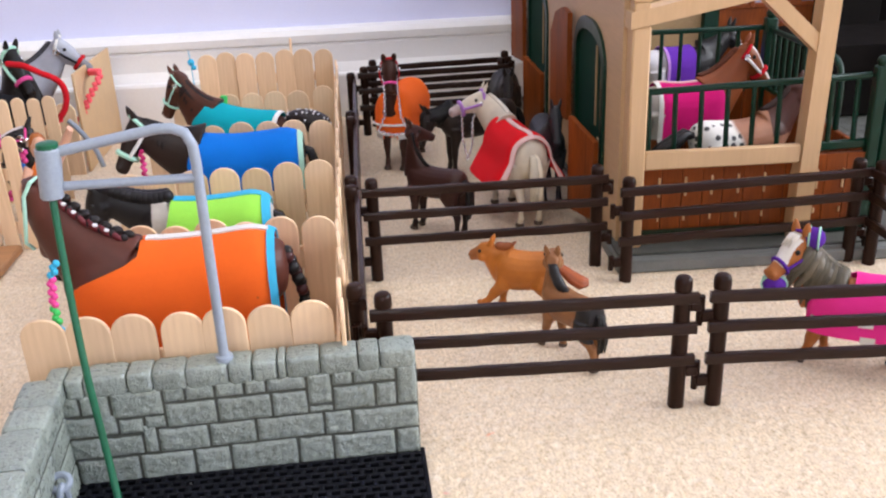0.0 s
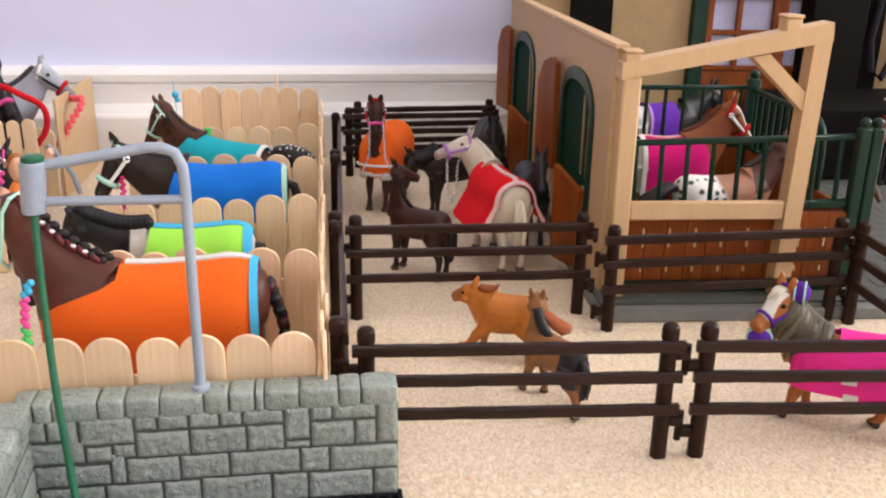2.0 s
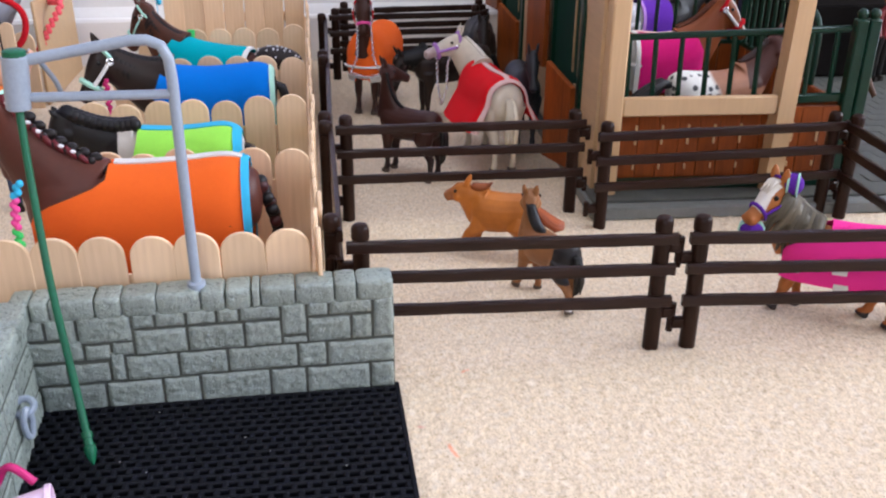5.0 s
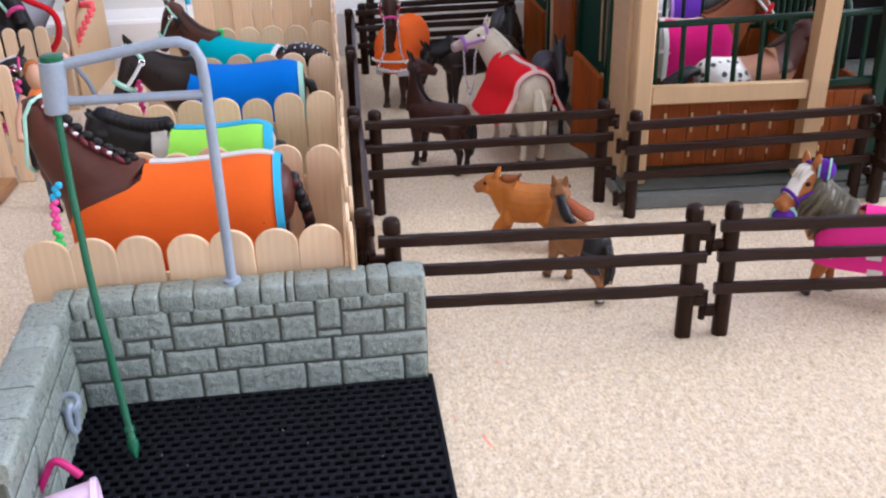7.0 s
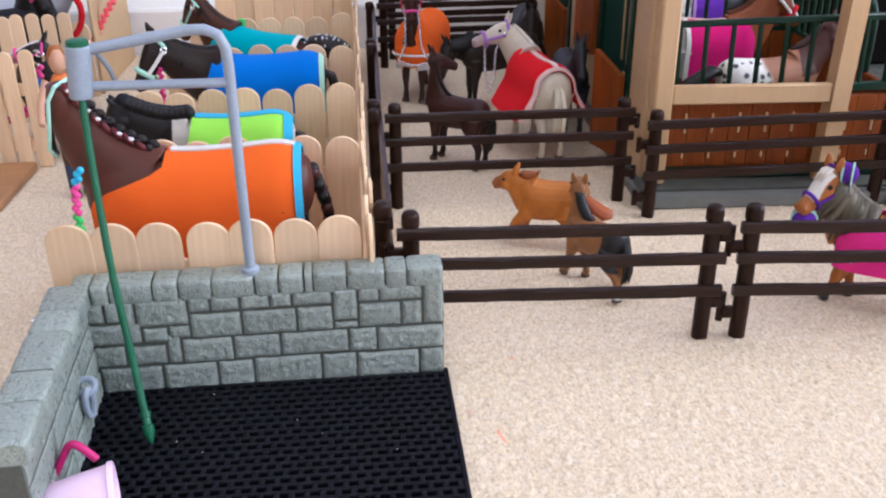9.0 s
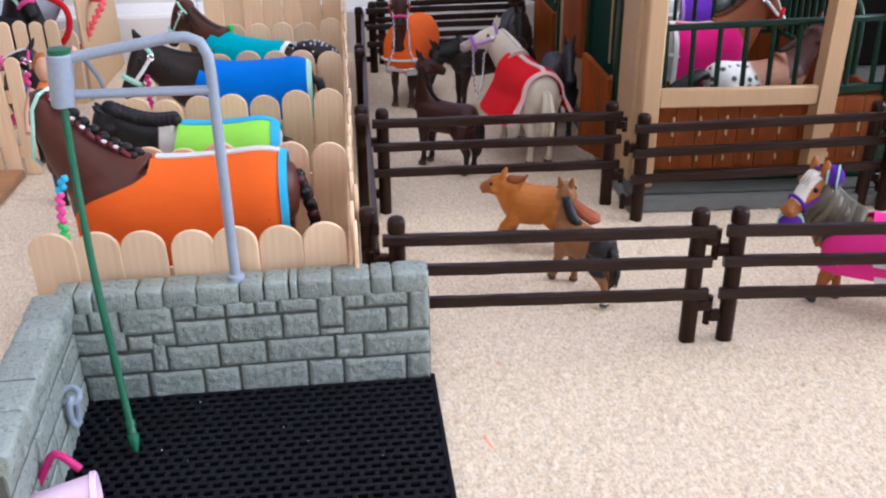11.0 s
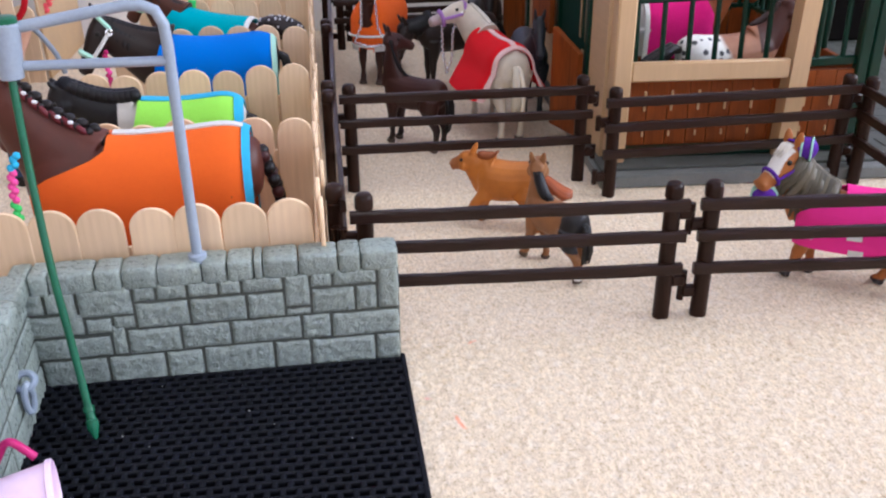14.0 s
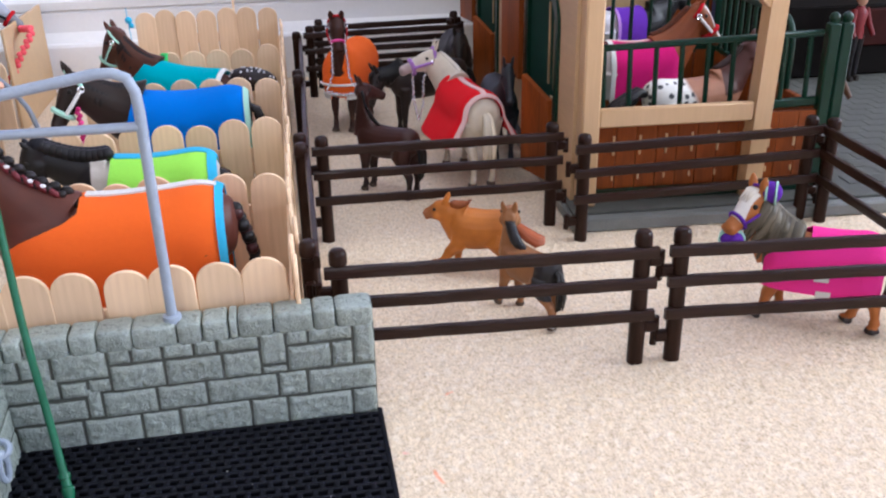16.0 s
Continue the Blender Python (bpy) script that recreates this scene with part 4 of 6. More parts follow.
class Horse:
    """A moulded toy horse: H its height at the withers; it faces +x at its own base."""

    def __init__(self, H, fat=1.0, neck=48.0, neck_len=0.60, turn=0.0, head=-42.0, head_turn=None, head_size=1.0, legs=(0, 0, 0, 0), bend=(0, 0, 0, 0), leg_thick=1.0, long=1.12, thick=1.0, snub=1.0, ears=1.0, neck_x=0.33):
        self.H, self.fat, self.turn, self.legs, self.bend, self.lt = H, fat, turn, legs, bend, leg_thick
        self.hs, self.long, self.ears = head_size, long, ears
        self.base = Vector((neck_x * long, 0, 0.85))
        self.path, p, a, yaw = [], Vector(self.base), neck - 14, 0.0
        n = 6
        self.neck_r = [(w * thick, d * thick) for w, d in ((0.150, 0.270), (0.128, 0.232), (0.110, 0.196), (0.096, 0.168), (0.086, 0.144), (0.077, 0.122), (0.064, 0.094))]
        for i in range(n + 1):
            self.path.append((Vector(p), a, yaw))
            a_, y_ = radians(a), radians(yaw)
            p = p + Vector((math.cos(a_) * math.cos(y_), math.cos(a_) * math.sin(y_), math.sin(a_))) * (neck_len / n)
            a += 28.0 / n
            yaw += turn / n
        self.poll = self.path[-1][0]
        hy = radians(turn if head_turn is None else head_turn)
        ha = radians(head)
        self.hd = Vector((math.cos(ha) * math.cos(hy), math.cos(ha) * math.sin(hy), math.sin(ha)))
        self.hside = Vector((math.sin(hy), -math.cos(hy), 0))
        self.hup = self.hside.cross(self.hd)
        s = head_size
        # along, lift, half width, half depth; snub shortens the face
        self.snub = snub
        self.head = [(a * (snub if a > 0.1 else 1), b, c, d) for a, b, c, d in self.head_profile(s)]

    @staticmethod
    def head_profile(s):
        return [(-0.09 * s, -0.015 * s, 0.045 * s, 0.06 * s), (-0.05 * s, -0.005 * s, 0.070 * s, 0.095 * s), (0.05 * s, -0.015 * s, 0.082 * s, 0.115 * s), (0.15 * s, -0.022 * s, 0.078 * s, 0.108 * s),
                     (0.25 * s, -0.020 * s, 0.060 * s, 0.080 * s), (0.33 * s, -0.020 * s, 0.052 * s, 0.066 * s), (0.385 * s, -0.024 * s, 0.054 * s, 0.064 * s), (0.42 * s, -0.030 * s, 0.046 * s, 0.052 * s), (0.437 * s, -0.034 * s, 0.026 * s, 0.03 * s)]

    def head_point(self, along, side=0.0, up=0.0):
        return self.poll + self.hd * along + self.hside * side + self.hup * up

    def head_ring(self, along, grow, n=16, tilt=0.0):
        al = [h[0] for h in self.head]
        lift, w, d = (float(np.interp(along, al, [h[i] for h in self.head])) for i in (1, 2, 3))
        out = []
        for k in range(n):
            t = 2 * math.pi * k / n
            u = math.sin(t) * (d + grow)
            out.append(self.head_point(along + tilt * u, math.cos(t) * (w + grow), lift + u))
        return out

    def shell(self):
        g = Geo()
        n = 20
        rr = []
        for x, z, w, h in BODY:
            rr.append([(x * self.long, math.cos(t) * w * self.fat, z + math.sin(t) * h * self.fat) for t in [2 * math.pi * k / n for k in range(n)]])
        g.rings(rr)
        rr = []
        rows = smooth_rows([(*p, a, yaw, w, d) for (p, a, yaw), (w, d) in zip(self.path, self.neck_r)], 3)
        for px, py, pz, a, yaw, w, d in rows:
            p, a, y = Vector((px, py, pz)), radians(a), radians(yaw)
            t = Vector((math.cos(a) * math.cos(y), math.cos(a) * math.sin(y), math.sin(a)))
            s = Vector((math.sin(y), -math.cos(y), 0))
            u = s.cross(t)
            rr.append([p + s * math.cos(q) * w + u * math.sin(q) * d for q in [2 * math.pi * k / n for k in range(n)]])
        g.rings(rr)
        rr = []
        for al, lift, w, d in smooth_rows(self.head, 3):
            rr.append([self.head_point(al, math.cos(q) * w, lift + math.sin(q) * d) for q in [2 * math.pi * k / n for k in range(n)]])
        g.rings(rr)
        e = self.hs
        for s in (-1, 1):
            b = self.head_point(-0.045 * e, s * 0.045 * e, 0.06 * e)
            up = (self.hup * 0.75 - self.hd * 0.55 + self.hside * s * 0.12).normalized()
            g.tube([b, b + up * 0.05 * e * self.ears, b + up * 0.10 * e * self.ears, b + up * 0.145 * e * self.ears], (0.030 * e, 0.036 * e, 0.027 * e, 0.010 * e), 8, 0.7)
            # nostril and cheek swell
            g.ball(self.head_point(0.40 * e * self.snub, s * 0.034 * e, 0.004), 0.024 * e, 6)
            g.ball(self.head_point(0.075 * e, s * 0.040 * e, -0.045 * e), 0.062 * e, 6)
        self.feet = []
        for i, (x, sy, fore) in enumerate(((0.33, 1, True), (0.33, -1, True), (-0.36, 1, False), (-0.36, -1, False))):
            x, y = x * self.long, sy * 0.105 * self.fat
            if fore:
                ch = [(0.0, 0.70, 0.105), (-0.01, 0.54, 0.080), (0.01, 0.40, 0.055), (0.015, 0.30, 0.050), (0.012, 0.25, 0.040), (0.012, 0.16, 0.031), (0.014, 0.105, 0.042), (0.03, 0.06, 0.034), (0.04, 0.045, 0.048), (0.05, 0.0, 0.058)]
            else:
                ch = [(0.01, 0.76, 0.150), (0.04, 0.60, 0.125), (0.0, 0.47, 0.075), (-0.06, 0.37, 0.053), (-0.085, 0.315, 0.050), (-0.08, 0.25, 0.038), (-0.072, 0.16, 0.032), (-0.066, 0.105, 0.042), (-0.05, 0.06, 0.035), (-0.04, 0.045, 0.048), (-0.03, 0.0, 0.058)]
            pts, rs = [], []
            top = ch[1][1]
            sw, bd = radians(self.legs[i]), radians(self.bend[i])
            knee = ch[3]
            for k, (dx, z, r) in enumerate(ch):
                px, pz = dx, z
                if bd and z < knee[1]:
                    qx, qz = px - knee[0], pz - knee[1]
                    px, pz = knee[0] + qx * math.cos(bd) + qz * math.sin(bd), knee[1] - qx * math.sin(bd) + qz * math.cos(bd)
                if sw:
                    qx, qz = px, pz - top
                    if qz < 0.1:
                        px, pz = qx * math.cos(sw) - qz * math.sin(sw), top + qx * math.sin(sw) + qz * math.cos(sw)
                pts.append((x + px, y * (1.0 if z > 0.45 else 0.92), pz))
                rs.append(r * (self.lt if z < 0.62 else 1.0))
            self.feet.append(Vector(pts[-1]))
            g.tube(pts, rs, 10)
        return g

    def build(self, name, m, label, coat, mane, tail=None, points=None, socks=(), sock_color=(0.75, 0.72, 0.66), hoof=(0.10, 0.07, 0.05), muzzle=None, face=None, mane_style="flow", tail_style="flow", spots=None, mane_side=1, seed=1, ties=None, voxel=0.013, belly=None, neck_coat=None, neck_from=0.26, mane_size=1.0, rump=None, blaze=0.042, rump_from=-0.16, blaze_to=1.0):
        rng = random.Random(seed)
        raw = self.shell().mesh(name + "_raw", FIG, 180)
        tmp = bpy.data.objects.new("tmp", raw)
        scene.collection.objects.link(tmp)
        r = tmp.modifiers.new("r", "REMESH")
        r.mode, r.voxel_size = "VOXEL", voxel
        s = tmp.modifiers.new("s", "SMOOTH")
        s.factor, s.iterations = 0.5, 5
        done = bpy.data.meshes.new_from_object(tmp.evaluated_get(bpy.context.evaluated_depsgraph_get()))
        bpy.data.objects.remove(tmp)
        co = np.zeros(len(done.vertices) * 3)
        done.vertices.foreach_get("co", co)
        co = co.reshape(-1, 3)
        faces = [tuple(p.vertices) for p in done.polygons]
        g = Geo()
        tip = self.head_point(0.40 * self.hs * self.snub)
        mid = self.head_point(0.15 * self.hs, 0, 0.09 * self.hs)
        cols = []
        for x, y, z in co:
            p = Vector((x, y, z))
            n1 = noise.noise(p * 3.0)
            c = Vector(coat) * (1 + 0.16 * n1 + 0.08 * noise.noise(p * 11))
            if belly is not None and z < 0.62 + 0.05 * n1:
                c = Vector(belly)
            if rump is not None and x < rump_from + 0.08 * n1 and z > 0.45:
                c = Vector(rump)
            if neck_coat is not None and x > neck_from * self.long and z > 0.80:
                c = Vector(neck_coat)
            if points is not None:
                k = min(1, max(0, (0.50 - z) / 0.22))
                c = c.lerp(Vector(points), k)
            if spots is not None:
                k = min(1, max(0, (-0.08 - x + 0.12 * n1) / 0.08)) if z > 0.5 else 0
                c = c.lerp(Vector((0.80, 0.78, 0.73)), k)
                if k > 0.3:
                    cell = Vector((round(x / 0.095), round(y / 0.095), round(z / 0.095)))
                    off = Vector((noise.noise(cell * 3.7), noise.noise(cell * 5.1 + Vector((9, 0, 0))), noise.noise(cell * 4.3 + Vector((0, 7, 0))))) * 0.03
                    if (p - cell * 0.095 - off).length < 0.030:
                        c = Vector(spots)
            hd = (p - self.poll)
            al = hd.dot(self.hd)
            if muzzle is not None and (p - tip).length < 0.16 * self.hs:
                c = c.lerp(Vector(muzzle), min(1, max(0, (0.16 * self.hs - (p - tip).length) / (0.06 * self.hs))))
            if face is not None and -0.02 < al < blaze_to * self.hs and abs(hd.dot(self.hside)) < blaze * self.hs and hd.dot(self.hup) > 0.005 and z > 0.6 * self.poll.z:
                c = Vector(face)
            for i, f in enumerate(self.feet):
                if abs(x - f.x) < 0.16 and abs(y - f.y) < 0.08:
                    if z - f.z < 0.052:
                        c = Vector(hoof)
                    elif i in socks and z - f.z < 0.20 + 0.03 * n1:
                        c = Vector(sock_color)
            cols.append(tuple(c))
        g.v, g.f, g.c = [tuple(p) for p in co], faces, cols
        bpy.data.meshes.remove(done)
        bpy.data.meshes.remove(raw)
        body = g
        # eyes
        eyes = []
        for sd in (-1, 1):
            eyes.append(Geo().ball(self.head_point(0.075 * self.hs, sd * 0.072 * self.hs, 0.030 * self.hs), 0.020 * self.hs, 8, (0.01, 0.008, 0.006)))
        g = hair = Geo()
        # mane along the crest
        crest = []
        for (p, a, yaw), (w, d) in zip(self.path, self.neck_r):
            a, y = radians(a), radians(yaw)
            t = Vector((math.cos(a) * math.cos(y), math.cos(a) * math.sin(y), math.sin(a)))
            sv = Vector((math.sin(y), -math.cos(y), 0))
            crest.append((p + sv.cross(t) * d * 0.94, sv, sv.cross(t), t, w, d))

        if mane_style == "braid":
            wx = 0.12 * self.long
            z_, w_, h_ = body_at(0.12, self.fat)
            crest = [(Vector((wx, 0, z_ + h_ * 0.96)), crest[0][1], Vector((-0.25, 0, 0.97)), Vector((0.97, 0, 0.25)), w_, h_)] + crest[1:]

        def crest_at(u):
            f = u * (len(crest) - 1)
            i = min(int(f), len(crest) - 2)
            q = f - i
            A, B = crest[i], crest[i + 1]
            return [A[j] * (1 - q) + B[j] * q for j in range(6)]
        if mane_style == "flow":
            for i in range(13):
                u = 0.10 + 0.92 * i / 12
                p, sv, up, t, w, d = crest_at(min(u, 1.0))
                for side in (mane_side, -mane_side * 0.25):
                    L = mane_size * rng.uniform(0.08, 0.15) * (1.0 if abs(side) > 0.5 else 0.4)
                    o = sv * -side
                    pts = [p - up * 0.02, p + up * 0.018 + o * 0.03, p + o * (w * 0.95 + 0.012) - up * 0.08, p + o * (w * 1.04 + 0.012) - up * (0.08 + L * 0.5) - t * 0.02, p + o * (w * 1.02) - up * (0.08 + L) - t * rng.uniform(0.02, 0.07)]
                    c = Vector(mane) * rng.uniform(0.75, 1.25)
                    g.tube(pts, [q * (0.5 + 0.5 * mane_size) for q in (0.026, 0.040, 0.040, 0.033, 0.010)], 6, 0.6, tuple(c))
            b = self.head_point(-0.04 * self.hs, 0, 0.085 * self.hs)
            for sd in (-0.02, 0.0, 0.022):
                g.tube([b + self.hside * sd, b + self.hside * sd * 1.3 + self.hd * 0.06 + self.hup * 0.02, b + self.hside * sd * 1.5 + self.hd * 0.15 * self.hs + self.hup * 0.008], (0.024, 0.026, 0.008), 6, 0.7, tuple(mane))
        elif mane_style == "wavy":
            for i in range(12):
                p, sv, up, t, w, d = crest_at(0.15 + 0.85 * i / 11)
                for side, far in ((mane_side, 1.0), (-mane_side, 0.5)):
                    o, L = sv * -side, far * rng.uniform(0.8, 1.1)
                    wv = rng.uniform(-0.03, 0.03)
                    pts = [p - up * 0.03, p + up * 0.03 + o * 0.03, p + o * (w + 0.05) - up * 0.08 * L - t * 0.06, p + o * (w + 0.06) - up * 0.20 * L - t * (0.16 + wv), p + o * (w + 0.035) - up * 0.30 * L - t * (0.22 - wv), p + o * (w + 0.05) - up * 0.40 * L - t * (0.34 + wv)]
                    g.tube(pts, (0.045, 0.068, 0.066, 0.058, 0.045, 0.012), 7, 0.75, tuple(Vector(mane) * rng.uniform(0.6, 1.4)))
            b = self.head_point(-0.03 * self.hs, 0, 0.085 * self.hs)
            for sd in (-0.03, 0.0, 0.03):
                g.tube([b + self.hside * sd, b + self.hside * sd * 1.3 + self.hd * 0.05 + self.hup * 0.03, b + self.hside * sd * 1.6 + self.hd * 0.13 * self.hs + self.hup * 0.012], (0.035, 0.035, 0.012), 6, 0.7, (0.72, 0.66, 0.56))
        elif mane_style == "sleek":
            # flat moulded locks lying close on the neck
            for i in range(12):
                p, sv, up, t, w, d = crest_at(0.16 + 0.84 * i / 11)
                o = sv * -mane_side
                wv = rng.uniform(-0.03, 0.03)
                pts = [p - up * 0.045, p - up * 0.012 + o * w * 0.25, p - up * 0.10 * d / 0.2 + o * w * 0.72 - t * 0.02, p - up * 0.19 * d / 0.2 + o * w * 0.93 - t * (0.06 + wv), p - up * 0.27 * d / 0.2 + o * w * 0.95 - t * (0.10 + wv)]
                g.tube(pts, (0.030, 0.046, 0.042, 0.030, 0.006), 8, 0.5, tuple(Vector(mane) * rng.uniform(0.7, 1.3)))
        elif mane_style == "ridge":
            # one thick moulded roll along the crest
            rows_ = [crest_at(0.10 + 0.90 * i / 10) for i in range(11)]
            k = 0.040 * mane_size
            g.tube([c[0] + c[2] * k * 0.35 for c in rows_], [k * v for v in (0.4, 0.8, 0.95, 1, 1.05, 1, 1, 0.98, 0.95, 0.85, 0.6)], 10, 1.0, tuple(mane))
            for i in range(14):
                p, sv, up, t, w, d = crest_at(0.14 + 0.84 * i / 13)
                g.tube([p + up * k * 0.6 + sv * k * 0.7, p + up * k * 1.32 - t * 0.01, p + up * k * 0.6 - sv * k * 0.7], k * 0.28, 6, 1.0, tuple(Vector(mane) * rng.uniform(0.7, 1.25)))
        elif mane_style == "upright":
            for i in range(18):
                p, sv, up, t, w, d = crest_at(0.12 + 0.88 * i / 17)
                g.tube([p - up * 0.03, p + up * 0.03, p + up * 0.055 - t * 0.01], (0.028, 0.026, 0.012), 6, 0.8, tuple(Vector(mane) * rng.uniform(0.75, 1.2)))
        elif mane_style == "braid":
            n = 9
            for i in range(26):
                p, sv, up, t, w, d = crest_at(i / 25)
                g.tube([p - up * 0.05, p + up * 0.010], (0.034, 0.026), 6, 1.0, tuple(Vector(mane) * rng.uniform(0.8, 1.2)))
            for i in range(n):
                p, sv, up, t, w, d = crest_at(0.03 + 0.94 * i / (n - 1))
                o = -sv * mane_side
                # each plait is a small folded loop with a ribbon round it
                g.ball(p + up * 0.018 + o * 0.012, 0.032, 8, tuple(mane), (1.15, 0.8, 0.9))
                g.ball(p + up * 0.002 + o * 0.045 + t * 0.008, 0.022, 7, tuple(Vector(mane) * 1.4))
                if ties is not None:
                    q = p - up * 0.012 + o * 0.052 + t * 0.045
                    g.tube([q - t * 0.040, q - t * 0.015 + o * 0.006, q + t * 0.015 + o * 0.006, q + t * 0.045], (0.010, 0.017, 0.017, 0.010), 6, 1.0, ties[-1])
                    if i % 3 != 1:
                        g.ball(q + o * 0.010 + up * 0.010, 0.017, 6, ties[0], (1.3, 0.6, 0.7))
        elif mane_style == "rope":
            for side in (-1, 1):
                for i in range(12):
                    p, sv, up, t, w, d = crest_at(0.02 + 0.98 * i / 11)
                    g.ball(p + up * 0.012 + sv * side * 0.022 + t * (0.02 if side > 0 else 0), 0.056, 7, tuple(Vector(mane) * rng.uniform(0.7, 1.3)))
        # tail
        g = Geo()
        tc = tail if tail is not None else mane
        z0 = 0.83 + 0.03
        if tail_style == "flow":
            for i in range(12):
                a, b = rng.uniform(-1, 1), rng.uniform(-1, 1)
                pts = [(-0.49, a * 0.02, z0), (-0.57 - 0.01 * b, a * 0.03, z0 - 0.04), (-0.61 - 0.02 * b, a * 0.055, z0 - 0.18), (-0.61 - 0.035 * b, a * 0.06, z0 - 0.36), (-0.58 - 0.04 * b, a * 0.05, z0 - 0.50 - 0.08 * rng.random())]
                g.tube(pts, (0.030, 0.034, 0.032, 0.028, 0.010), 6, 1.0, tuple(Vector(tc) * rng.uniform(0.75, 1.25)))
        elif tail_style == "stream":
            for i in range(10):
                a, b = rng.uniform(-1, 1), rng.uniform(-1, 1)
                pts = [(-0.49, a * 0.02, z0), (-0.60, a * 0.04, z0 + 0.02 + 0.02 * b), (-0.72, a * 0.06, z0 - 0.06 + 0.04 * b), (-0.86, a * 0.07, z0 - 0.14 + 0.05 * b), (-0.98, a * 0.04, z0 - 0.17 + 0.03 * b)]
                g.tube(pts, (0.035, 0.045, 0.05, 0.042, 0.014), 6, 1.0, tuple(Vector(tc) * rng.uniform(0.75, 1.25)))
        elif tail_style == "droop":
            for i in range(9):
                a, b = rng.uniform(-1, 1), rng.uniform(-1, 1)
                pts = [(-0.49, a * 0.03, z0), (-0.60, a * 0.05, z0 - 0.05 + 0.03 * b), (-0.74, a * 0.08, z0 - 0.17 + 0.05 * b), (-0.88, a * 0.09, z0 - 0.25 + 0.06 * b), (-1.0, a * 0.06, z0 - 0.24 + 0.05 * b)]
                g.tube(pts, (0.04, 0.055, 0.065, 0.06, 0.02), 7, 1.0, tuple(Vector(tc) * rng.uniform(0.75, 1.25)))
        elif tail_style == "braid":
            g.ball((-0.52, 0, z0 + 0.035), 0.038, 8, tuple(tc))
            for i in range(15):
                u = i / 14
                g.ball((-0.52 - 0.075 * math.sin(u * 2.6), 0.010 * (-1) ** i, z0 + 0.01 - 0.50 * u), 0.043 - 0.014 * u, 7, tuple((Vector(tc) if i % 3 else Vector((0.05, 0.010, 0.010))) * rng.uniform(0.7, 1.3)))
        elif tail_style == "bun":
            g.ball((-0.72, 0, z0 + 0.14), 0.15, 10, tuple(tc), (1.75, 0.95, 0.80))
            for i in range(22):
                a, b = rng.uniform(0.1, 1.5), rng.uniform(0, math.pi)
                g.ball((-0.72 - 0.260 * math.cos(b) * math.sin(a), 0.141 * math.sin(b) * math.sin(a), z0 + 0.14 + 0.121 * math.cos(a)), 0.012, 5, ties[0])
        g.v = [(x - 0.5 * (self.long - 1), y, z) for x, y, z in g.v]
        # stand it on its lowest hoof
        low = min(f.z for f in self.feet)
        size = Matrix.Scale(self.H, 4) @ Matrix.Translation((0, 0, -low))
        self.m = m @ size
        ob = thing(name, m, label, "toy horse", "toy horses")
        for piece, geo in (("body", body), ("mane", hair), ("tail", g), ("eye", eyes[0]), ("eye", eyes[1])):
            me = geo.mesh(piece, FIG, 180, paint=True, fix=False)
            me.transform(size)
            tagged(part(piece, me, None, ob), kind="stuff" if piece in ("mane", "tail") else "")
        return ob

    # ---- what the horse wears ----
    def sheet(self, x0, x1, drop, grow, thick, arc=(-1, 1), nx=16, nv=26, seed=1, cut=0.0, flare=0.0):
        """A cloth over the body: outer and inner layer from x0 to x1, hanging to the height drop."""
        rng = random.Random(seed)

        def surf(x, v, g):
            z, w, h = body_at(x, self.fat)
            w, h = w + g, h + g
            a = abs(v)
            if a < 0.6:
                t = a / 0.6 * math.pi / 2
                y, zz = w * math.sin(t), z + h * math.cos(t)
            else:
                k = (a - 0.6) / 0.4
                y, zz = w * (1 - 0.06 * k + flare * k), z + (drop - z) * k
            wob = 0.008 * noise.noise(Vector((x * 6, v * 4, seed)))
            return Vector((x * self.long, math.copysign(y, v) + wob, zz + wob * 0.6))
        g = Geo()
        us = [x0 + (x1 - x0) * i / nx for i in range(nx + 1)]
        vs = [arc[0] + (arc[1] - arc[0]) * j / nv for j in range(nv + 1)]
        N = (nx + 1) * (nv + 1)

        def back(x, v):
            # the front edge runs back towards the spine
            k = max(0.0, (x - x0) / (x1 - x0))
            q = min(1.0, max(0.0, (abs(v) - 0.20) / 0.40))
            return x - cut * k * (1 - q * q * (3 - 2 * q))
        pts = [surf(back(x, v), v, grow + thick) for x in us for v in vs] + [surf(back(x, v), v, grow) for x in us for v in vs]
        ix = lambda i, j, l: l * N + i * (nv + 1) + j
        fs = []
        for i in range(nx):
            for j in range(nv):
                fs.append((ix(i, j, 0), ix(i, j + 1, 0), ix(i + 1, j + 1, 0), ix(i + 1, j, 0)))
                fs.append((ix(i, j, 1), ix(i + 1, j, 1), ix(i + 1, j + 1, 1), ix(i, j + 1, 1)))
        for i in range(nx):
            for j in (0, nv):
                fs.append((ix(i, j, 0), ix(i + 1, j, 0), ix(i + 1, j, 1), ix(i, j, 1)))
        for j in range(nv):
            for i in (0, nx):
                fs.append((ix(i, j, 0), ix(i, j, 1), ix(i, j + 1, 1), ix(i, j + 1, 0)))
        return g.add(pts, fs)

    def blanket(self, label, cloth, rear=None, spine=None, x0=-0.50, x1=0.487, drop=0.42, patch=None, seed=1, edge=None, band=0.032, cut=0.0, chest=None, grow=0.030, flare=0.0, spine_width=0.045):
        ob = thing("horse_blanket", self.m, label, "horse blanket", "horse blankets")
        c = part("cloth", self.sheet(x0, x1, drop, grow, 0.016, seed=seed, cut=cut, flare=flare), cloth, ob, smooth=60)
        if rear:
            part("rear_binding", self.sheet(x0 - 0.008, x0 + band, drop - 0.004, 0.043, 0.012, nx=3, seed=seed, flare=flare), rear, c, smooth=60)
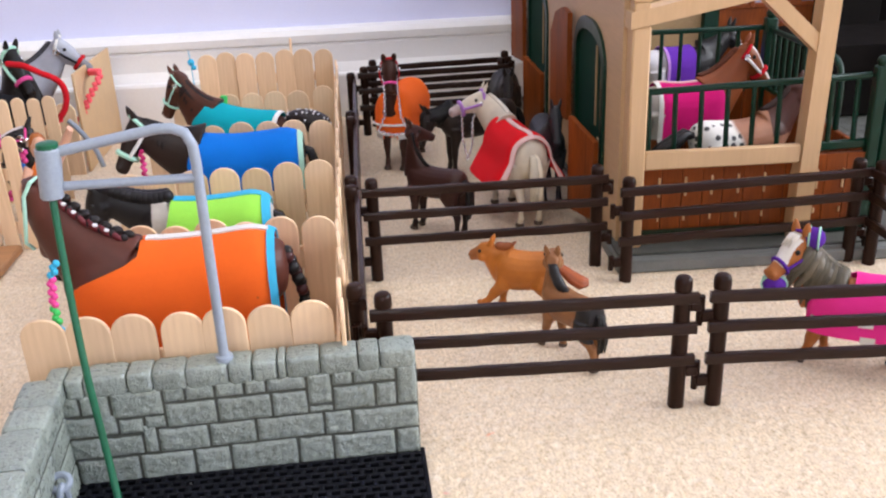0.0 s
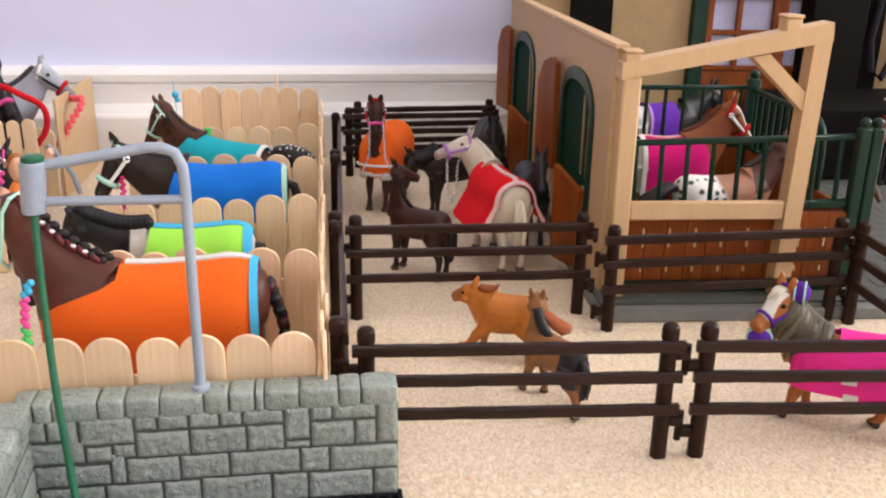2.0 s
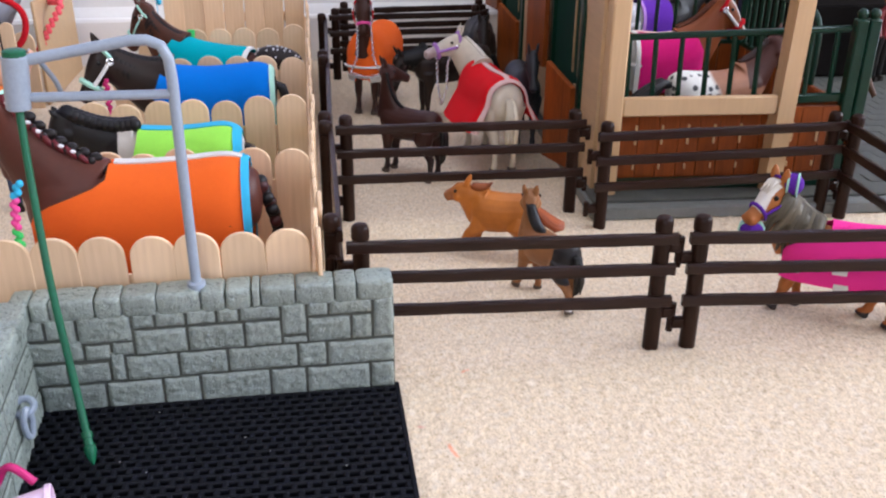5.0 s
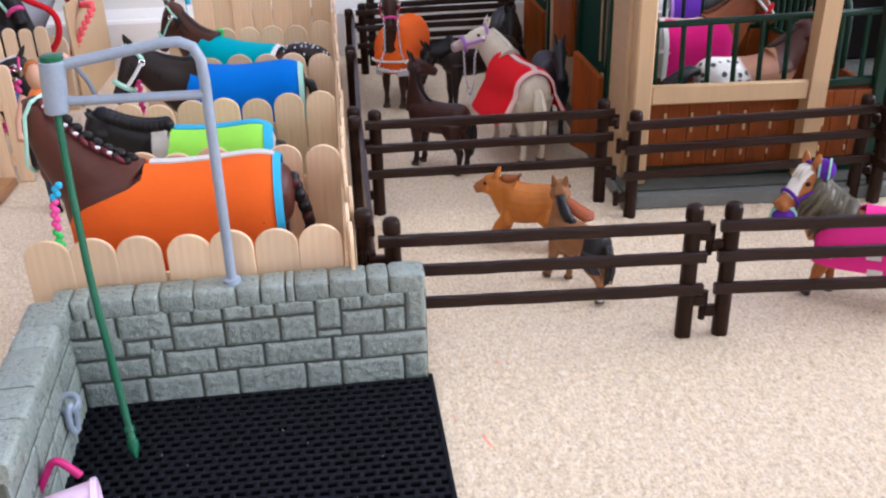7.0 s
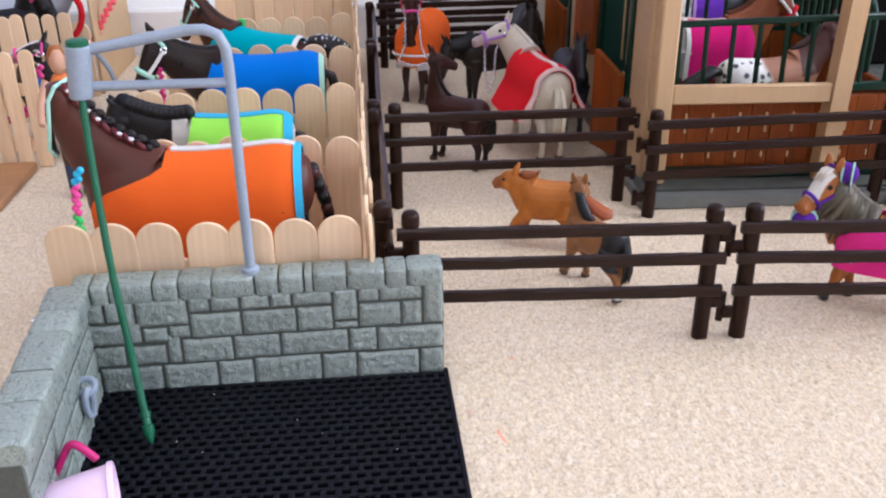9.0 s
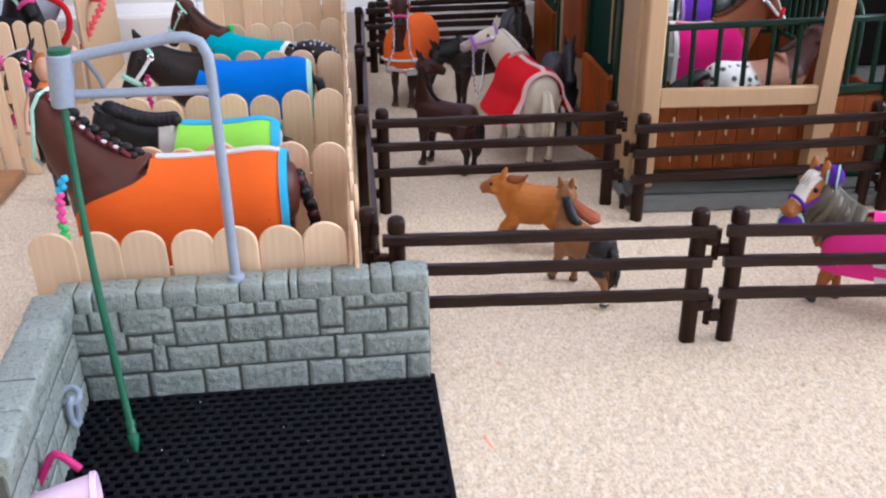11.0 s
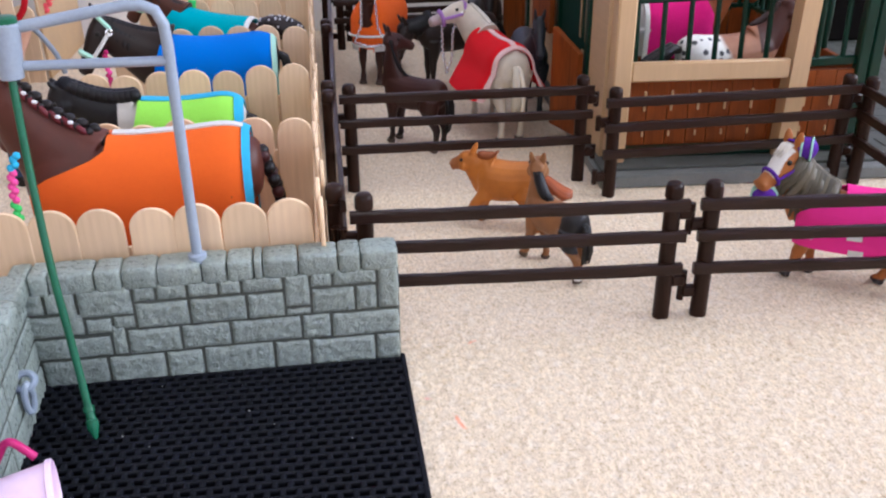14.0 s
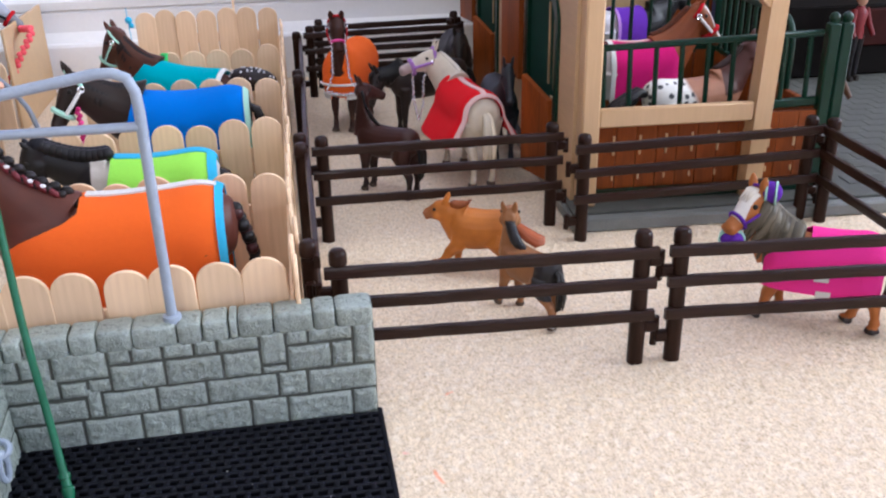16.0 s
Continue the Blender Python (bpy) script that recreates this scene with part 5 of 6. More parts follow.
        if spine:
            part("spine_piping", self.sheet(x0 + 0.02, x1 - 0.02 - cut, drop, 0.043, 0.012, arc=(-spine_width, spine_width), nv=4, seed=seed, flare=flare), spine, c, smooth=60)
        if edge:
            for s in (-1, 1):
                part("edge_binding", self.sheet(x0, x1, drop, 0.043, 0.010, arc=(min(s * 0.93, s), max(s * 0.93, s)), nv=3, seed=seed, flare=flare), edge, c, smooth=60)
        if chest:
            part("chest_band", self.sheet(x1 - 0.05, x1 + 0.006, drop - 0.004, 0.043, 0.012, nx=3, seed=seed, flare=flare), chest, c, smooth=60)
        if patch:
            for k, (px, v) in enumerate(((0.36, 0.80), (-0.02, 0.70), (-0.05, 0.98), (0.36, -0.80), (-0.02, -0.70))):
                part("patch", self.sheet(px - 0.06, px + 0.06, drop, grow + 0.015, 0.008, arc=(v - 0.06, v + 0.06), nx=3, nv=3, seed=seed), patch, c, "pale square patch", smooth=60)
        return ob

    def halter(self, label, strap, nose=None, cheek=None, buckle=True, chain=None, chain_mat=None, r=0.014):
        ob = thing("halter", self.m, label, "halter", "halters")
        e = self.hs
        part("noseband", Geo().tube(self.head_ring(0.27 * e * self.snub, 0.010), r * 1.25, 6, closed=True), nose or strap, ob)
        part("crownpiece", Geo().tube(self.head_ring(-0.02 * e, 0.012, tilt=-0.35), r, 6, closed=True), strap, ob)
        for s in (-1, 1):
            a, b = self.head_point(0.27 * e * self.snub, s * 0.072 * e, -0.02 * e), self.head_point(0.02 * e, s * 0.098 * e, -0.035 * e)
            part("cheekpiece", Geo().tube([a, (a + b) / 2 + self.hside * s * 0.012, b], r * 0.9, 6), cheek or strap, ob)
            if buckle:
                part("buckle", Geo().tube([b + (self.hd * math.cos(t) + self.hup * math.sin(t)) * 0.026 + self.hside * s * 0.008 for t in [2 * math.pi * k / 10 for k in range(10)]], 0.008, 6, closed=True), CHROME, ob, "silver ring")
        return ob


def beads(name, pts, r, mats, label, category="lead rope", step=None):
    """A cord of beads or plaited lumps along a path; mats: one material for each stretch."""
    ob = thing(name, Matrix.Translation(pts[0]), label, category)
    P = [Vector(p) for p in pts]
    seg = [(P[i + 1] - P[i]).length for i in range(len(P) - 1)]
    total = sum(seg)
    step = step or r * 1.15
    n = max(3, int(total / step))
    gs = [Geo() for _ in mats]
    for i in range(n):
        d = total * i / (n - 1)
        k = 0
        while k < len(seg) - 1 and d > seg[k]:
            d -= seg[k]
            k += 1
        p = P[k].lerp(P[k + 1], min(1, d / seg[k]))
        q = (P[k + 1] - P[k]).cross(Vector((0, 1, 0.2))).normalized() * r * 0.35 * (-1) ** i
        gs[(i * len(mats) * 2 // n) % len(mats)].ball(p + q, r, 6)
    for g, mt in zip(gs, mats):
        if g.v:
            tagged(part("strand", g, mt, ob, at_world=True, smooth=180), kind="stuff")
    return ob


BAY, DARKBAY, BLACK, BROWNBLACK = (0.13, 0.042, 0.022), (0.045, 0.015, 0.009), (0.007, 0.006, 0.0065), (0.030, 0.018, 0.014)
SILVER, CRIMSON = (0.75, 0.75, 0.77), (0.45, 0.02, 0.04)

# bay in the nearest stall
h = Horse(0.0835, neck=58, neck_len=0.60, head=-74, turn=-14, head_turn=-72, fat=1.05, thick=1.06, long=1.24, neck_x=0.27, ears=0.15, head_size=0.95)
h.build("toy_horse", pose(-0.0545, 0.430, 0, 0, 0, 180), "bay toy horse with braided black mane standing in a stall", (0.095, 0.026, 0.016), (0.010, 0.007, 0.007), points=(0.02, 0.014, 0.012), mane_style="braid", tail_style="braid", ties=(SILVER, (0.12, 0.012, 0.018)), mane_side=1, seed=2)
h.blanket("bright orange felt blanket with cyan rear binding and white piping", ORANGE, CYAN, WHITEFELT, drop=0.40, seed=2, x0=-0.465, x1=0.45, cut=0.33, band=0.026)
ob = thing("halter", h.m, "thin mint green halter strap on the bay toy horse", "halter", "halters")
part("throat_strap", Geo().tube([(-0.1050, 0.437, 0.1205), (-0.1095, 0.425, 0.1190), (-0.1130, 0.424, 0.1130), (-0.1140, 0.424, 0.1060), (-0.1155, 0.425, 0.098), (-0.1175, 0.427, 0.090), (-0.1165, 0.432, 0.085)], 0.0009, 8), MINT, ob, at_world=True)
beads("lead_rope", [(-0.1005, 0.408, 0.0865), (-0.1012, 0.408, 0.0840), (-0.1033, 0.408, 0.0796), (-0.1040, 0.408, 0.0730), (-0.1048, 0.408, 0.0650), (-0.1035, 0.406, 0.052), (-0.1035, 0.404, 0.030)], 0.0017, [CYAN, PINKRIB, PINKRIB, GREENCORD], "plaited pink, blue and green lead rope hanging down")

# black and white horse under the lime blanket
h = Horse(0.0690, neck=30, neck_len=0.56, head=-70, turn=4, thick=0.84, neck_x=0.29, ears=0.5)
h.build("toy_horse", pose(-0.0550, 0.532, 0, 0, 0, 180), "black and white toy horse with thick braided mane in a stall", (0.62, 0.58, 0.52), (0.008, 0.007, 0.008), neck_coat=(0.010, 0.009, 0.010), neck_from=0.36, mane_style="rope", tail_style="flow", seed=3)
h.blanket("lime green felt blanket with cyan ribbon binding", LIME, CYAN, CYAN, seed=3, band=0.055, x1=0.26, cut=0.04, spine_width=0.085)
thing("hair_bun", pose(-0.1085, 0.530, 0.0775), "black forelock bun tied with a lime band", "hair bun", data=Geo().ball((0, 0, 0.0045), 0.0042, 8).ball((-0.003, 0, 0.0035), 0.003, 8).mesh("hair_bun", TARTAN))

# dark horse under the blue blanket
h = Horse(0.0770, neck=35, neck_len=0.56, head=-56, turn=10, head_turn=24, thick=1.18, ears=0.9)
h.build("toy_horse", pose(-0.0435, 0.640, 0, 0, 0, 180), "dark brown toy horse looking out of its stall", (0.020, 0.011, 0.008), (0.010, 0.008, 0.008), points=BLACK, mane_style="sleek", tail_style="flow", mane_side=1, seed=4)
h.blanket("royal blue felt blanket with mint rear binding", BLUE, MINT, None, seed=4, x1=0.40, cut=0.06)
h.halter("mint green halter with silver cheek straps on the dark toy horse", MINT, cheek=WHITEFELT, r=0.020)

# bay under the teal blanket
h = Horse(0.0730, neck=48, neck_len=0.53, head=-66, turn=-4, thick=1.1, head_size=1.08, ears=0.7)
h.build("toy_horse", pose(-0.0605, 0.748, -0.002, 0, -7, 160), "bay toy horse with studded black tail in a stall", (0.075, 0.024, 0.013), (0.016, 0.010, 0.010), points=BLACK, mane_style="sleek", tail_style="bun", ties=(SILVER,), mane_side=1, seed=5)
h.blanket("teal felt blanket with white rear binding", TEAL, WHITEFELT, None, x0=-0.42, x1=0.45, seed=5, cut=0.12)
h.halter("pale mint halter on the bay toy horse", MINT, r=0.012)
p = h.m @ h.head_point(0.02, 0.10, -0.03)
beads("lead_chain", [p, p + Vector((-0.002, -0.003, -0.010)), p + Vector((-0.001, -0.003, -0.022)), p + Vector((0.002, -0.002, -0.030))], 0.0011, [CHROME], "short silver chain hanging from the halter", "chain", step=0.0021)

# grey and black horses of the far stalls
h = Horse(0.0835, neck=50, neck_len=0.56, head=-40, ears=0.85, head_size=0.95, thick=0.95)
h.build("toy_horse", pose(-0.2865, 0.890, 0, 0, 0, 0), "dapple grey toy horse with clipped dark mane", (0.42, 0.44, 0.50), (0.06, 0.06, 0.07), tail=(0.3, 0.3, 0.32), muzzle=(0.22, 0.22, 0.24), mane_style="upright", mane_side=-1, seed=6)
h.halter("white halter with red noseband on the grey toy horse", WHITEFELT, nose=REDCORD, cheek=TARTAN, r=0.017)
p = h.m @ h.head_point(0.38, 0, -0.06)
beads("lead_rope", [p, (-0.1870, 0.870, 0.0840), (-0.1880, 0.862, 0.0780), (-0.1970, 0.86, 0.0650), (-0.2060, 0.86, 0.0495), (-0.2150, 0.86, 0.0410), (-0.220, 0.86, 0.0415)], 0.0026, [PINKCORD], "coral pink plaited lead rope hanging from the halter")
h = Horse(0.0840, neck=92, neck_len=0.52, head=-56, turn=-30, head_turn=-44, ears=0.9, head_size=0.95)
h.build("toy_horse", pose(-0.2640, 0.785, 0, 0, 0, 4), "black toy horse with mint halter behind a stick wall", BLACK, BLACK, mane_style="sleek", mane_side=-1, seed=7)
h.halter("mint green halter on the black toy horse", MINT, nose=PINKRIB, r=0.017)
h.blanket("black felt blanket with grey checks and red edge", TARTAN, REDCORD, None, edge=STEELBLUE, chest=STEELBLUE, drop=0.55, seed=7)
cord = [(-0.2320, 0.775, 0.112), (-0.2183, 0.77, 0.1107), (-0.2063, 0.77, 0.1042), (-0.1975, 0.77, 0.0998), (-0.1920, 0.77, 0.0940), (-0.1905, 0.77, 0.0850), (-0.1935, 0.77, 0.0745), (-0.2000, 0.77, 0.0660)]
thing("lead_rope", Matrix(), "smooth red cord draped over the stall wall", "lead rope", data=Geo().tube([r[:3] for r in smooth_rows(cord, 5)], 0.0024, 10).mesh("lead_rope", REDCORD))
beads("lead_rope", [(-0.2000, 0.772, 0.0660), (-0.2030, 0.772, 0.060), (-0.2040, 0.772, 0.052)], 0.0024, [PINKCORD], "coral pink cord end tied to the red cord")
thing("strap", Matrix(), "grey-blue halter strap hanging by the stall wall", "strap", data=Geo().tube([r[:3] for r in smooth_rows([(-0.2020, 0.80, 0.058), (-0.1950, 0.80, 0.050), (-0.1880, 0.80, 0.039), (-0.1835, 0.80, 0.030), (-0.180, 0.80, 0.016)], 4)], 0.0022, 8).mesh("strap", STEELBLUE))
h = Horse(0.0620, neck=66, neck_len=0.50, head=-12, turn=-50, head_turn=-115, head_size=1.0)
h.build("toy_horse", pose(-0.2085, 0.705, 0.0, 0, 0, -60), "black and white toy horse with pink muzzle looking round", (0.02, 0.018, 0.018), BLACK, face=(0.70, 0.62, 0.60), neck_coat=(0.02, 0.018, 0.018), muzzle=(0.72, 0.36, 0.38), mane_style="upright", seed=8)
h.halter("pink halter with silver rings on the black and white toy horse", PINKRIB)
thing("silver_clip", Matrix(), "silver clip ring holding a plaited rope", "clip", data=Geo().tube([(-0.196 + 0.004 * math.cos(a), 0.668, 0.0755 + 0.0045 * math.sin(a)) for a in [2 * math.pi * k / 12 for k in range(12)]], 0.0013, 6, closed=True).ball((-0.196, 0.668, 0.070), 0.0022, 6).mesh("silver_clip", CHROME))
beads("lead_rope", [(-0.1958, 0.668, 0.069), (-0.1975, 0.668, 0.062), (-0.1998, 0.668, 0.055), (-0.2040, 0.668, 0.046), (-0.2080, 0.668, 0.039), (-0.2170, 0.668, 0.033), (-0.2280, 0.668, 0.0316), (-0.236, 0.668, 0.034)], 0.0026, [PINKRIB, BLUECORD, PINKRIB, BLUECORD], "pink and blue plaited lead rope hanging in a loop")

# paddock
h = Horse(0.0650, neck=84, neck_len=0.56, head=-64, turn=12, head_turn=20, fat=1.15, head_size=1.28, snub=0.64, ears=0.65, thick=0.86)
h.build("toy_horse", pose(0.0800, 0.808, 0, 0, 0, -112), "dark bay toy horse facing out of the paddock", DARKBAY, (0.02, 0.012, 0.012), points=(0.05, 0.02, 0.014), mane_style="upright", seed=9)
coat_ = h.blanket("orange felt blanket with white edging on the bay toy horse", ORANGE, WHITEFELT, None, edge=WHITEFELT, drop=0.46, seed=9)
part("chest_flap", Geo().ball((0.40, 0, 0.68), 0.25, 14, squash=(0.72, 1.0, 0.90)), ORANGE, coat_, "orange felt chest flap", smooth=180)
part("chest_band", Geo().tube([(0.40 + 0.195 * math.cos(a), 0.268 * math.sin(a), 0.66) for a in [-1.4 + 2.8 * k / 14 for k in range(15)]], 0.016, 6), WHITEFELT, coat_)
part("chest_band", Geo().tube([(0.40 + 0.170 * math.cos(a), 0.225 * math.sin(a), 0.53) for a in [-1.4 + 2.8 * k / 14 for k in range(15)]], 0.018, 6), WHITEFELT, coat_)
h.halter("pink halter on the bay toy horse", REDCORD, nose=PINKRIB)
p1, p2 = h.m @ h.head_point(0.27, -0.07, -0.03), h.m @ h.head_point(0.27, 0.07, -0.03)
t1, t2 = h.m @ h.head_point(-0.02, -0.1, 0.0), h.m @ h.head_point(-0.02, 0.1, 0.0)
beads("lead_chain", [t1, t1 + Vector((-0.001, -0.010, -0.018)), t1 + Vector((0.000, -0.018, -0.040)), t1 + Vector((0.006, -0.022, -0.052)), (t1 + t2) / 2 + Vector((0, -0.024, -0.054)), t2 + Vector((-0.006, -0.022, -0.050)), t2 + Vector((0.000, -0.018, -0.038)), t2 + Vector((0.001, -0.010, -0.018)), t2], 0.0010, [CHROME], "fine silver chain looped under the bay horse's head", "chain", step=0.0019)

h = Horse(0.0640, neck=44, neck_len=0.56, head=-16, turn=64, head_turn=90, fat=1.15, head_size=0.95, thick=1.25, ears=1.15)
h.build("toy_horse", pose(0.1520, 0.656, 0, 0, 0, 100), "cream white toy horse with pale tail in the paddock", (0.66, 0.58, 0.46), (0.70, 0.64, 0.54), tail=(0.74, 0.66, 0.52), muzzle=(0.45, 0.36, 0.34), mane_style="ridge", mane_size=0.7, seed=10)
h.blanket("red felt blanket with pale pink piping on the white toy horse", RED, PALEPINK, PALEPINK, x0=-0.47, x1=0.49, drop=0.50, seed=10, band=0.028, cut=0.02, flare=0.75)
h.halter("lilac halter with silver chain on the white toy horse", LILAC, r=0.020)
p1, p2 = h.m @ h.head_point(0.27, 0, -0.08), h.m @ h.head_point(0.05, 0.08, -0.10)
beads("lead_chain", [p1, p1 + Vector((0.000, -0.004, -0.020)), p1 + Vector((0.003, -0.005, -0.036)), p1 + Vector((0.007, -0.004, -0.024)), p2 + Vector((-0.004, -0.004, -0.010)), p2], 0.0010, [CHROME], "fine silver lead chain hanging from the lilac halter", "chain", step=0.0018)

h = Horse(0.0495, neck=84, neck_len=0.60, head=-18, turn=-50, head_turn=-118, fat=0.98, head_size=1.05, snub=0.80, long=0.98, thick=0.95, leg_thick=1.15)
h.build("toy_foal", pose(0.0905, 0.630, 0, 0, 0, 136), "dark brown toy foal standing behind the fence", (0.046, 0.015, 0.011), BLACK, points=(0.02, 0.010, 0.009), mane_style="upright", seed=11)
h = Horse(0.0600, neck=8, neck_len=0.36, head=-66, turn=10, thick=0.9)
h.build("toy_horse", pose(0.1400, 0.766, 0, 0, 0, 194), "very dark brown toy horse behind the white one", (0.022, 0.013, 0.011), BLACK, mane_style="flow", seed=12)
h = Horse(0.0580, neck=60, neck_len=0.50, head=-55)
h.build("toy_horse", pose(0.1855, 0.698, 0, 0, 0, -94), "dark grey toy horse beside the stable door", (0.030, 0.032, 0.038), BLACK, mane_style="sleek", seed=13)
h = Horse(0.0640, neck=38, neck_len=0.42, head=-62, fat=1.1, thick=1.1)
h.build("toy_horse", pose(0.1780, 0.842, 0, 0, 0, -97), "black toy horse standing in the paddock's far corner", (0.016, 0.013, 0.013), BLACK, mane_style="sleek", seed=33)

# foals behind the near fence
h = Horse(0.0365, neck=40, neck_len=0.34, head=-16, fat=1.36, head_size=1.42, snub=0.52, ears=0.75, legs=(38, 12, -14, -26), bend=(0, 10, 0, 0), leg_thick=1.75, long=0.98, thick=1.35)
h.build("toy_foal", pose(0.1268, 0.491, 0, 0, 0, 158), "chestnut toy foal galloping on the carpet", (0.46, 0.145, 0.020), (0.26, 0.070, 0.018), tail=(0.34, 0.080, 0.025), muzzle=(0.32, 0.11, 0.035), hoof=(0.20, 0.14, 0.09), mane_style="ridge", mane_size=1.9, tail_style="droop", seed=14)
h = Horse(0.0370, neck=84, neck_len=0.52, head=-12, turn=-40, head_turn=-46, fat=1.1, head_size=1.55, snub=0.68, ears=0.8,  legs=(14, -12, -18, 6), leg_thick=1.3, long=1.05)
h.build("toy_foal", pose(0.1405, 0.437, 0, 0, 0, 118), "tan toy foal with black mane and dark rump", (0.28, 0.12, 0.045), (0.015, 0.014, 0.016), tail=(0.02, 0.018, 0.018), socks=(2,), mane_style="ridge", mane_size=2.0, tail_style="flow", rump=(0.022, 0.020, 0.022), rump_from=-0.30, seed=15)

# pony in the pink blanket
h = Horse(0.0455, neck=60, neck_len=0.64, head=-34, turn=34, head_turn=50, fat=1.22, head_size=1.5, snub=0.75, ears=0.8, thick=1.22, legs=(16, -10, -14, 12), leg_thick=1.5, long=1.25)
h.build("toy_pony", pose(0.2795, 0.401, 0, 0, 0, 149), "chestnut and white toy pony with grey-brown mane", (0.40, 0.13, 0.030), (0.115, 0.095, 0.062), tail=(0.08, 0.07, 0.05), face=(0.75, 0.70, 0.62), hoof=(0.03, 0.022, 0.02), mane_style="wavy", mane_side=1, blaze=0.06, blaze_to=0.22, seed=16)
h.blanket("hot pink felt blanket with pale patches on the pony", HOTPINK, None, None, drop=0.46, x1=0.46, cut=0.36, patch=WHITEFELT, seed=16, grow=0.062)
h.halter("purple halter on the pony", PURPLE, buckle=False, r=0.016)
hood = thing("pony_hood", h.m, "purple felt ear hood with pale green stripes", "hood")
c0 = h.head_point(-0.14, -0.10, 0.02)
part("cap", Geo().ball(c0, 0.13, 12, squash=(0.9, 0.8, 0.95)), PURPLE, hood, smooth=180)
for k in (-1, 1):
    part("stripe", Geo().tube([c0 + Vector((k * 0.05, math.cos(t) * 0.103, math.sin(t) * 0.122)) for t in [2 * math.pi * q / 20 for q in range(20)]], 0.012, 6, closed=True), MINT, hood)
bag = thing("nosebag", h.m, "purple felt nosebag with pale green straps", "nosebag")
c1 = h.head_point(0.46, 0.0, -0.16)
part("pouch", Geo().ball(c1, 0.130, 12, squash=(1.0, 1.0, 0.8)), PURPLE, bag, smooth=180)
for k in (-1, 1):
    part("strap", Geo().tube([c1 + Vector((math.cos(t) * 0.131, k * 0.035 + math.cos(t) * 0.02 * k, math.sin(t) * 0.106)) for t in [2 * math.pi * q / 20 for q in range(20)]], 0.011, 6, closed=True), MINT, bag)

# stable horses
h = Horse(0.0710, neck=56, neck_len=0.58, head=-50, turn=-6, long=0.90, thick=1.12)
h.build("toy_horse", pose(0.2920, 0.690, 0.0105, 0, 0, 0), "chestnut toy horse inside the toy stable", (0.23, 0.058, 0.014), (0.12, 0.032, 0.012), face=(0.7, 0.65, 0.6), rump=(0.62, 0.58, 0.55), mane_style="upright", mane_side=-1, seed=17)
h.blanket("fuchsia felt blanket with white rear binding", FUCHSIA, WHITEFELT, PALEPINK, drop=0.44, seed=17, x0=-0.40, cut=0.12, band=0.045)
h.halter("red halter with white cheek straps on the chestnut toy horse", REDCORD, cheek=WHITEFELT, r=0.02)
h = Horse(0.0640, neck=56, neck_len=0.50, head=-60)
h.build("toy_horse", pose(0.3030, 0.612, 0.0105, 0, 0, 8), "tan appaloosa toy horse with spotted white rump", (0.34, 0.15, 0.085), (0.030, 0.010, 0.007), tail=(0.015, 0.013, 0.014), tail_style="stream", spots=(0.05, 0.05, 0.055), neck_coat=(0.065, 0.017, 0.010), mane_style="ridge", mane_side=-1, seed=18)
h = Horse(0.0680, neck=40, neck_len=0.50, head=-50)
h.build("toy_horse", pose(0.3450, 0.850, 0.0105, 0, 0, 10), "black and white toy horse in the rear stall", (0.005, 0.004, 0.005), BLACK, rump=(0.66, 0.65, 0.68), face=(0.7, 0.68, 0.66), mane_style="sleek", mane_side=-1, seed=19)
h.blanket("purple felt blanket with lilac binding", PURPLE, LILAC, None, x0=-0.26, x1=0.14, drop=0.5, seed=19)


# ---- dolls and small things ----
def doll(name, m, h, shirt, legs, hair, hat=None, label="", arms=(20, 20), sleeve=None):
    """A small rider doll, kept to plain shapes in one mesh."""
    g = Geo()
    skin = (0.62, 0.34, 0.22)
    for s in (-1, 1):
        g.tube([(s * 0.06, 0, 0.03), (s * 0.065, 0, 0.26), (s * 0.06, 0, 0.50)], (0.045, 0.05, 0.075), 8, 1, legs)
        g.tube([(s * 0.06, 0.0, 0.02), (s * 0.06, -0.09, 0.015)], (0.045, 0.035), 8, 1, (0.02, 0.015, 0.012))
        a = radians(arms[0 if s < 0 else 1])
        g.tube([(s * 0.12, 0, 0.78), (s * (0.12 + 0.17 * math.sin(a)), -0.04, 0.78 - 0.17 * math.cos(a)), (s * (0.12 + 0.24 * math.sin(a)), -0.12, 0.78 - 0.30 * math.cos(a))], (0.045, 0.038, 0.028), 8, 1, sleeve or shirt)
    g.tube([(0, 0, 0.47), (0, 0, 0.60), (0, 0, 0.74), (0, 0, 0.82)], (0.115, 0.095, 0.13, 0.06), 10, 0.75, shirt)
    g.ball((0, -0.01, 0.90), 0.075, 8, skin, (1, 1, 1.15))
    g.ball((0, 0.02, 0.92), 0.082, 8, hair, (1, 0.9, 1.05))
    if hat:
        g.tube([(0, 0, 0.945), (0, 0, 0.955), (0, 0, 0.96), (0, 0, 1.02), (0, 0, 1.03)], (0.145, 0.145, 0.085, 0.078, 0.04), 14, 1, hat)
    me = g.mesh(name, FIG, 60, paint=True)
    me.transform(Matrix.Scale(h, 4))
    return thing(name, m, label, "doll", data=me)


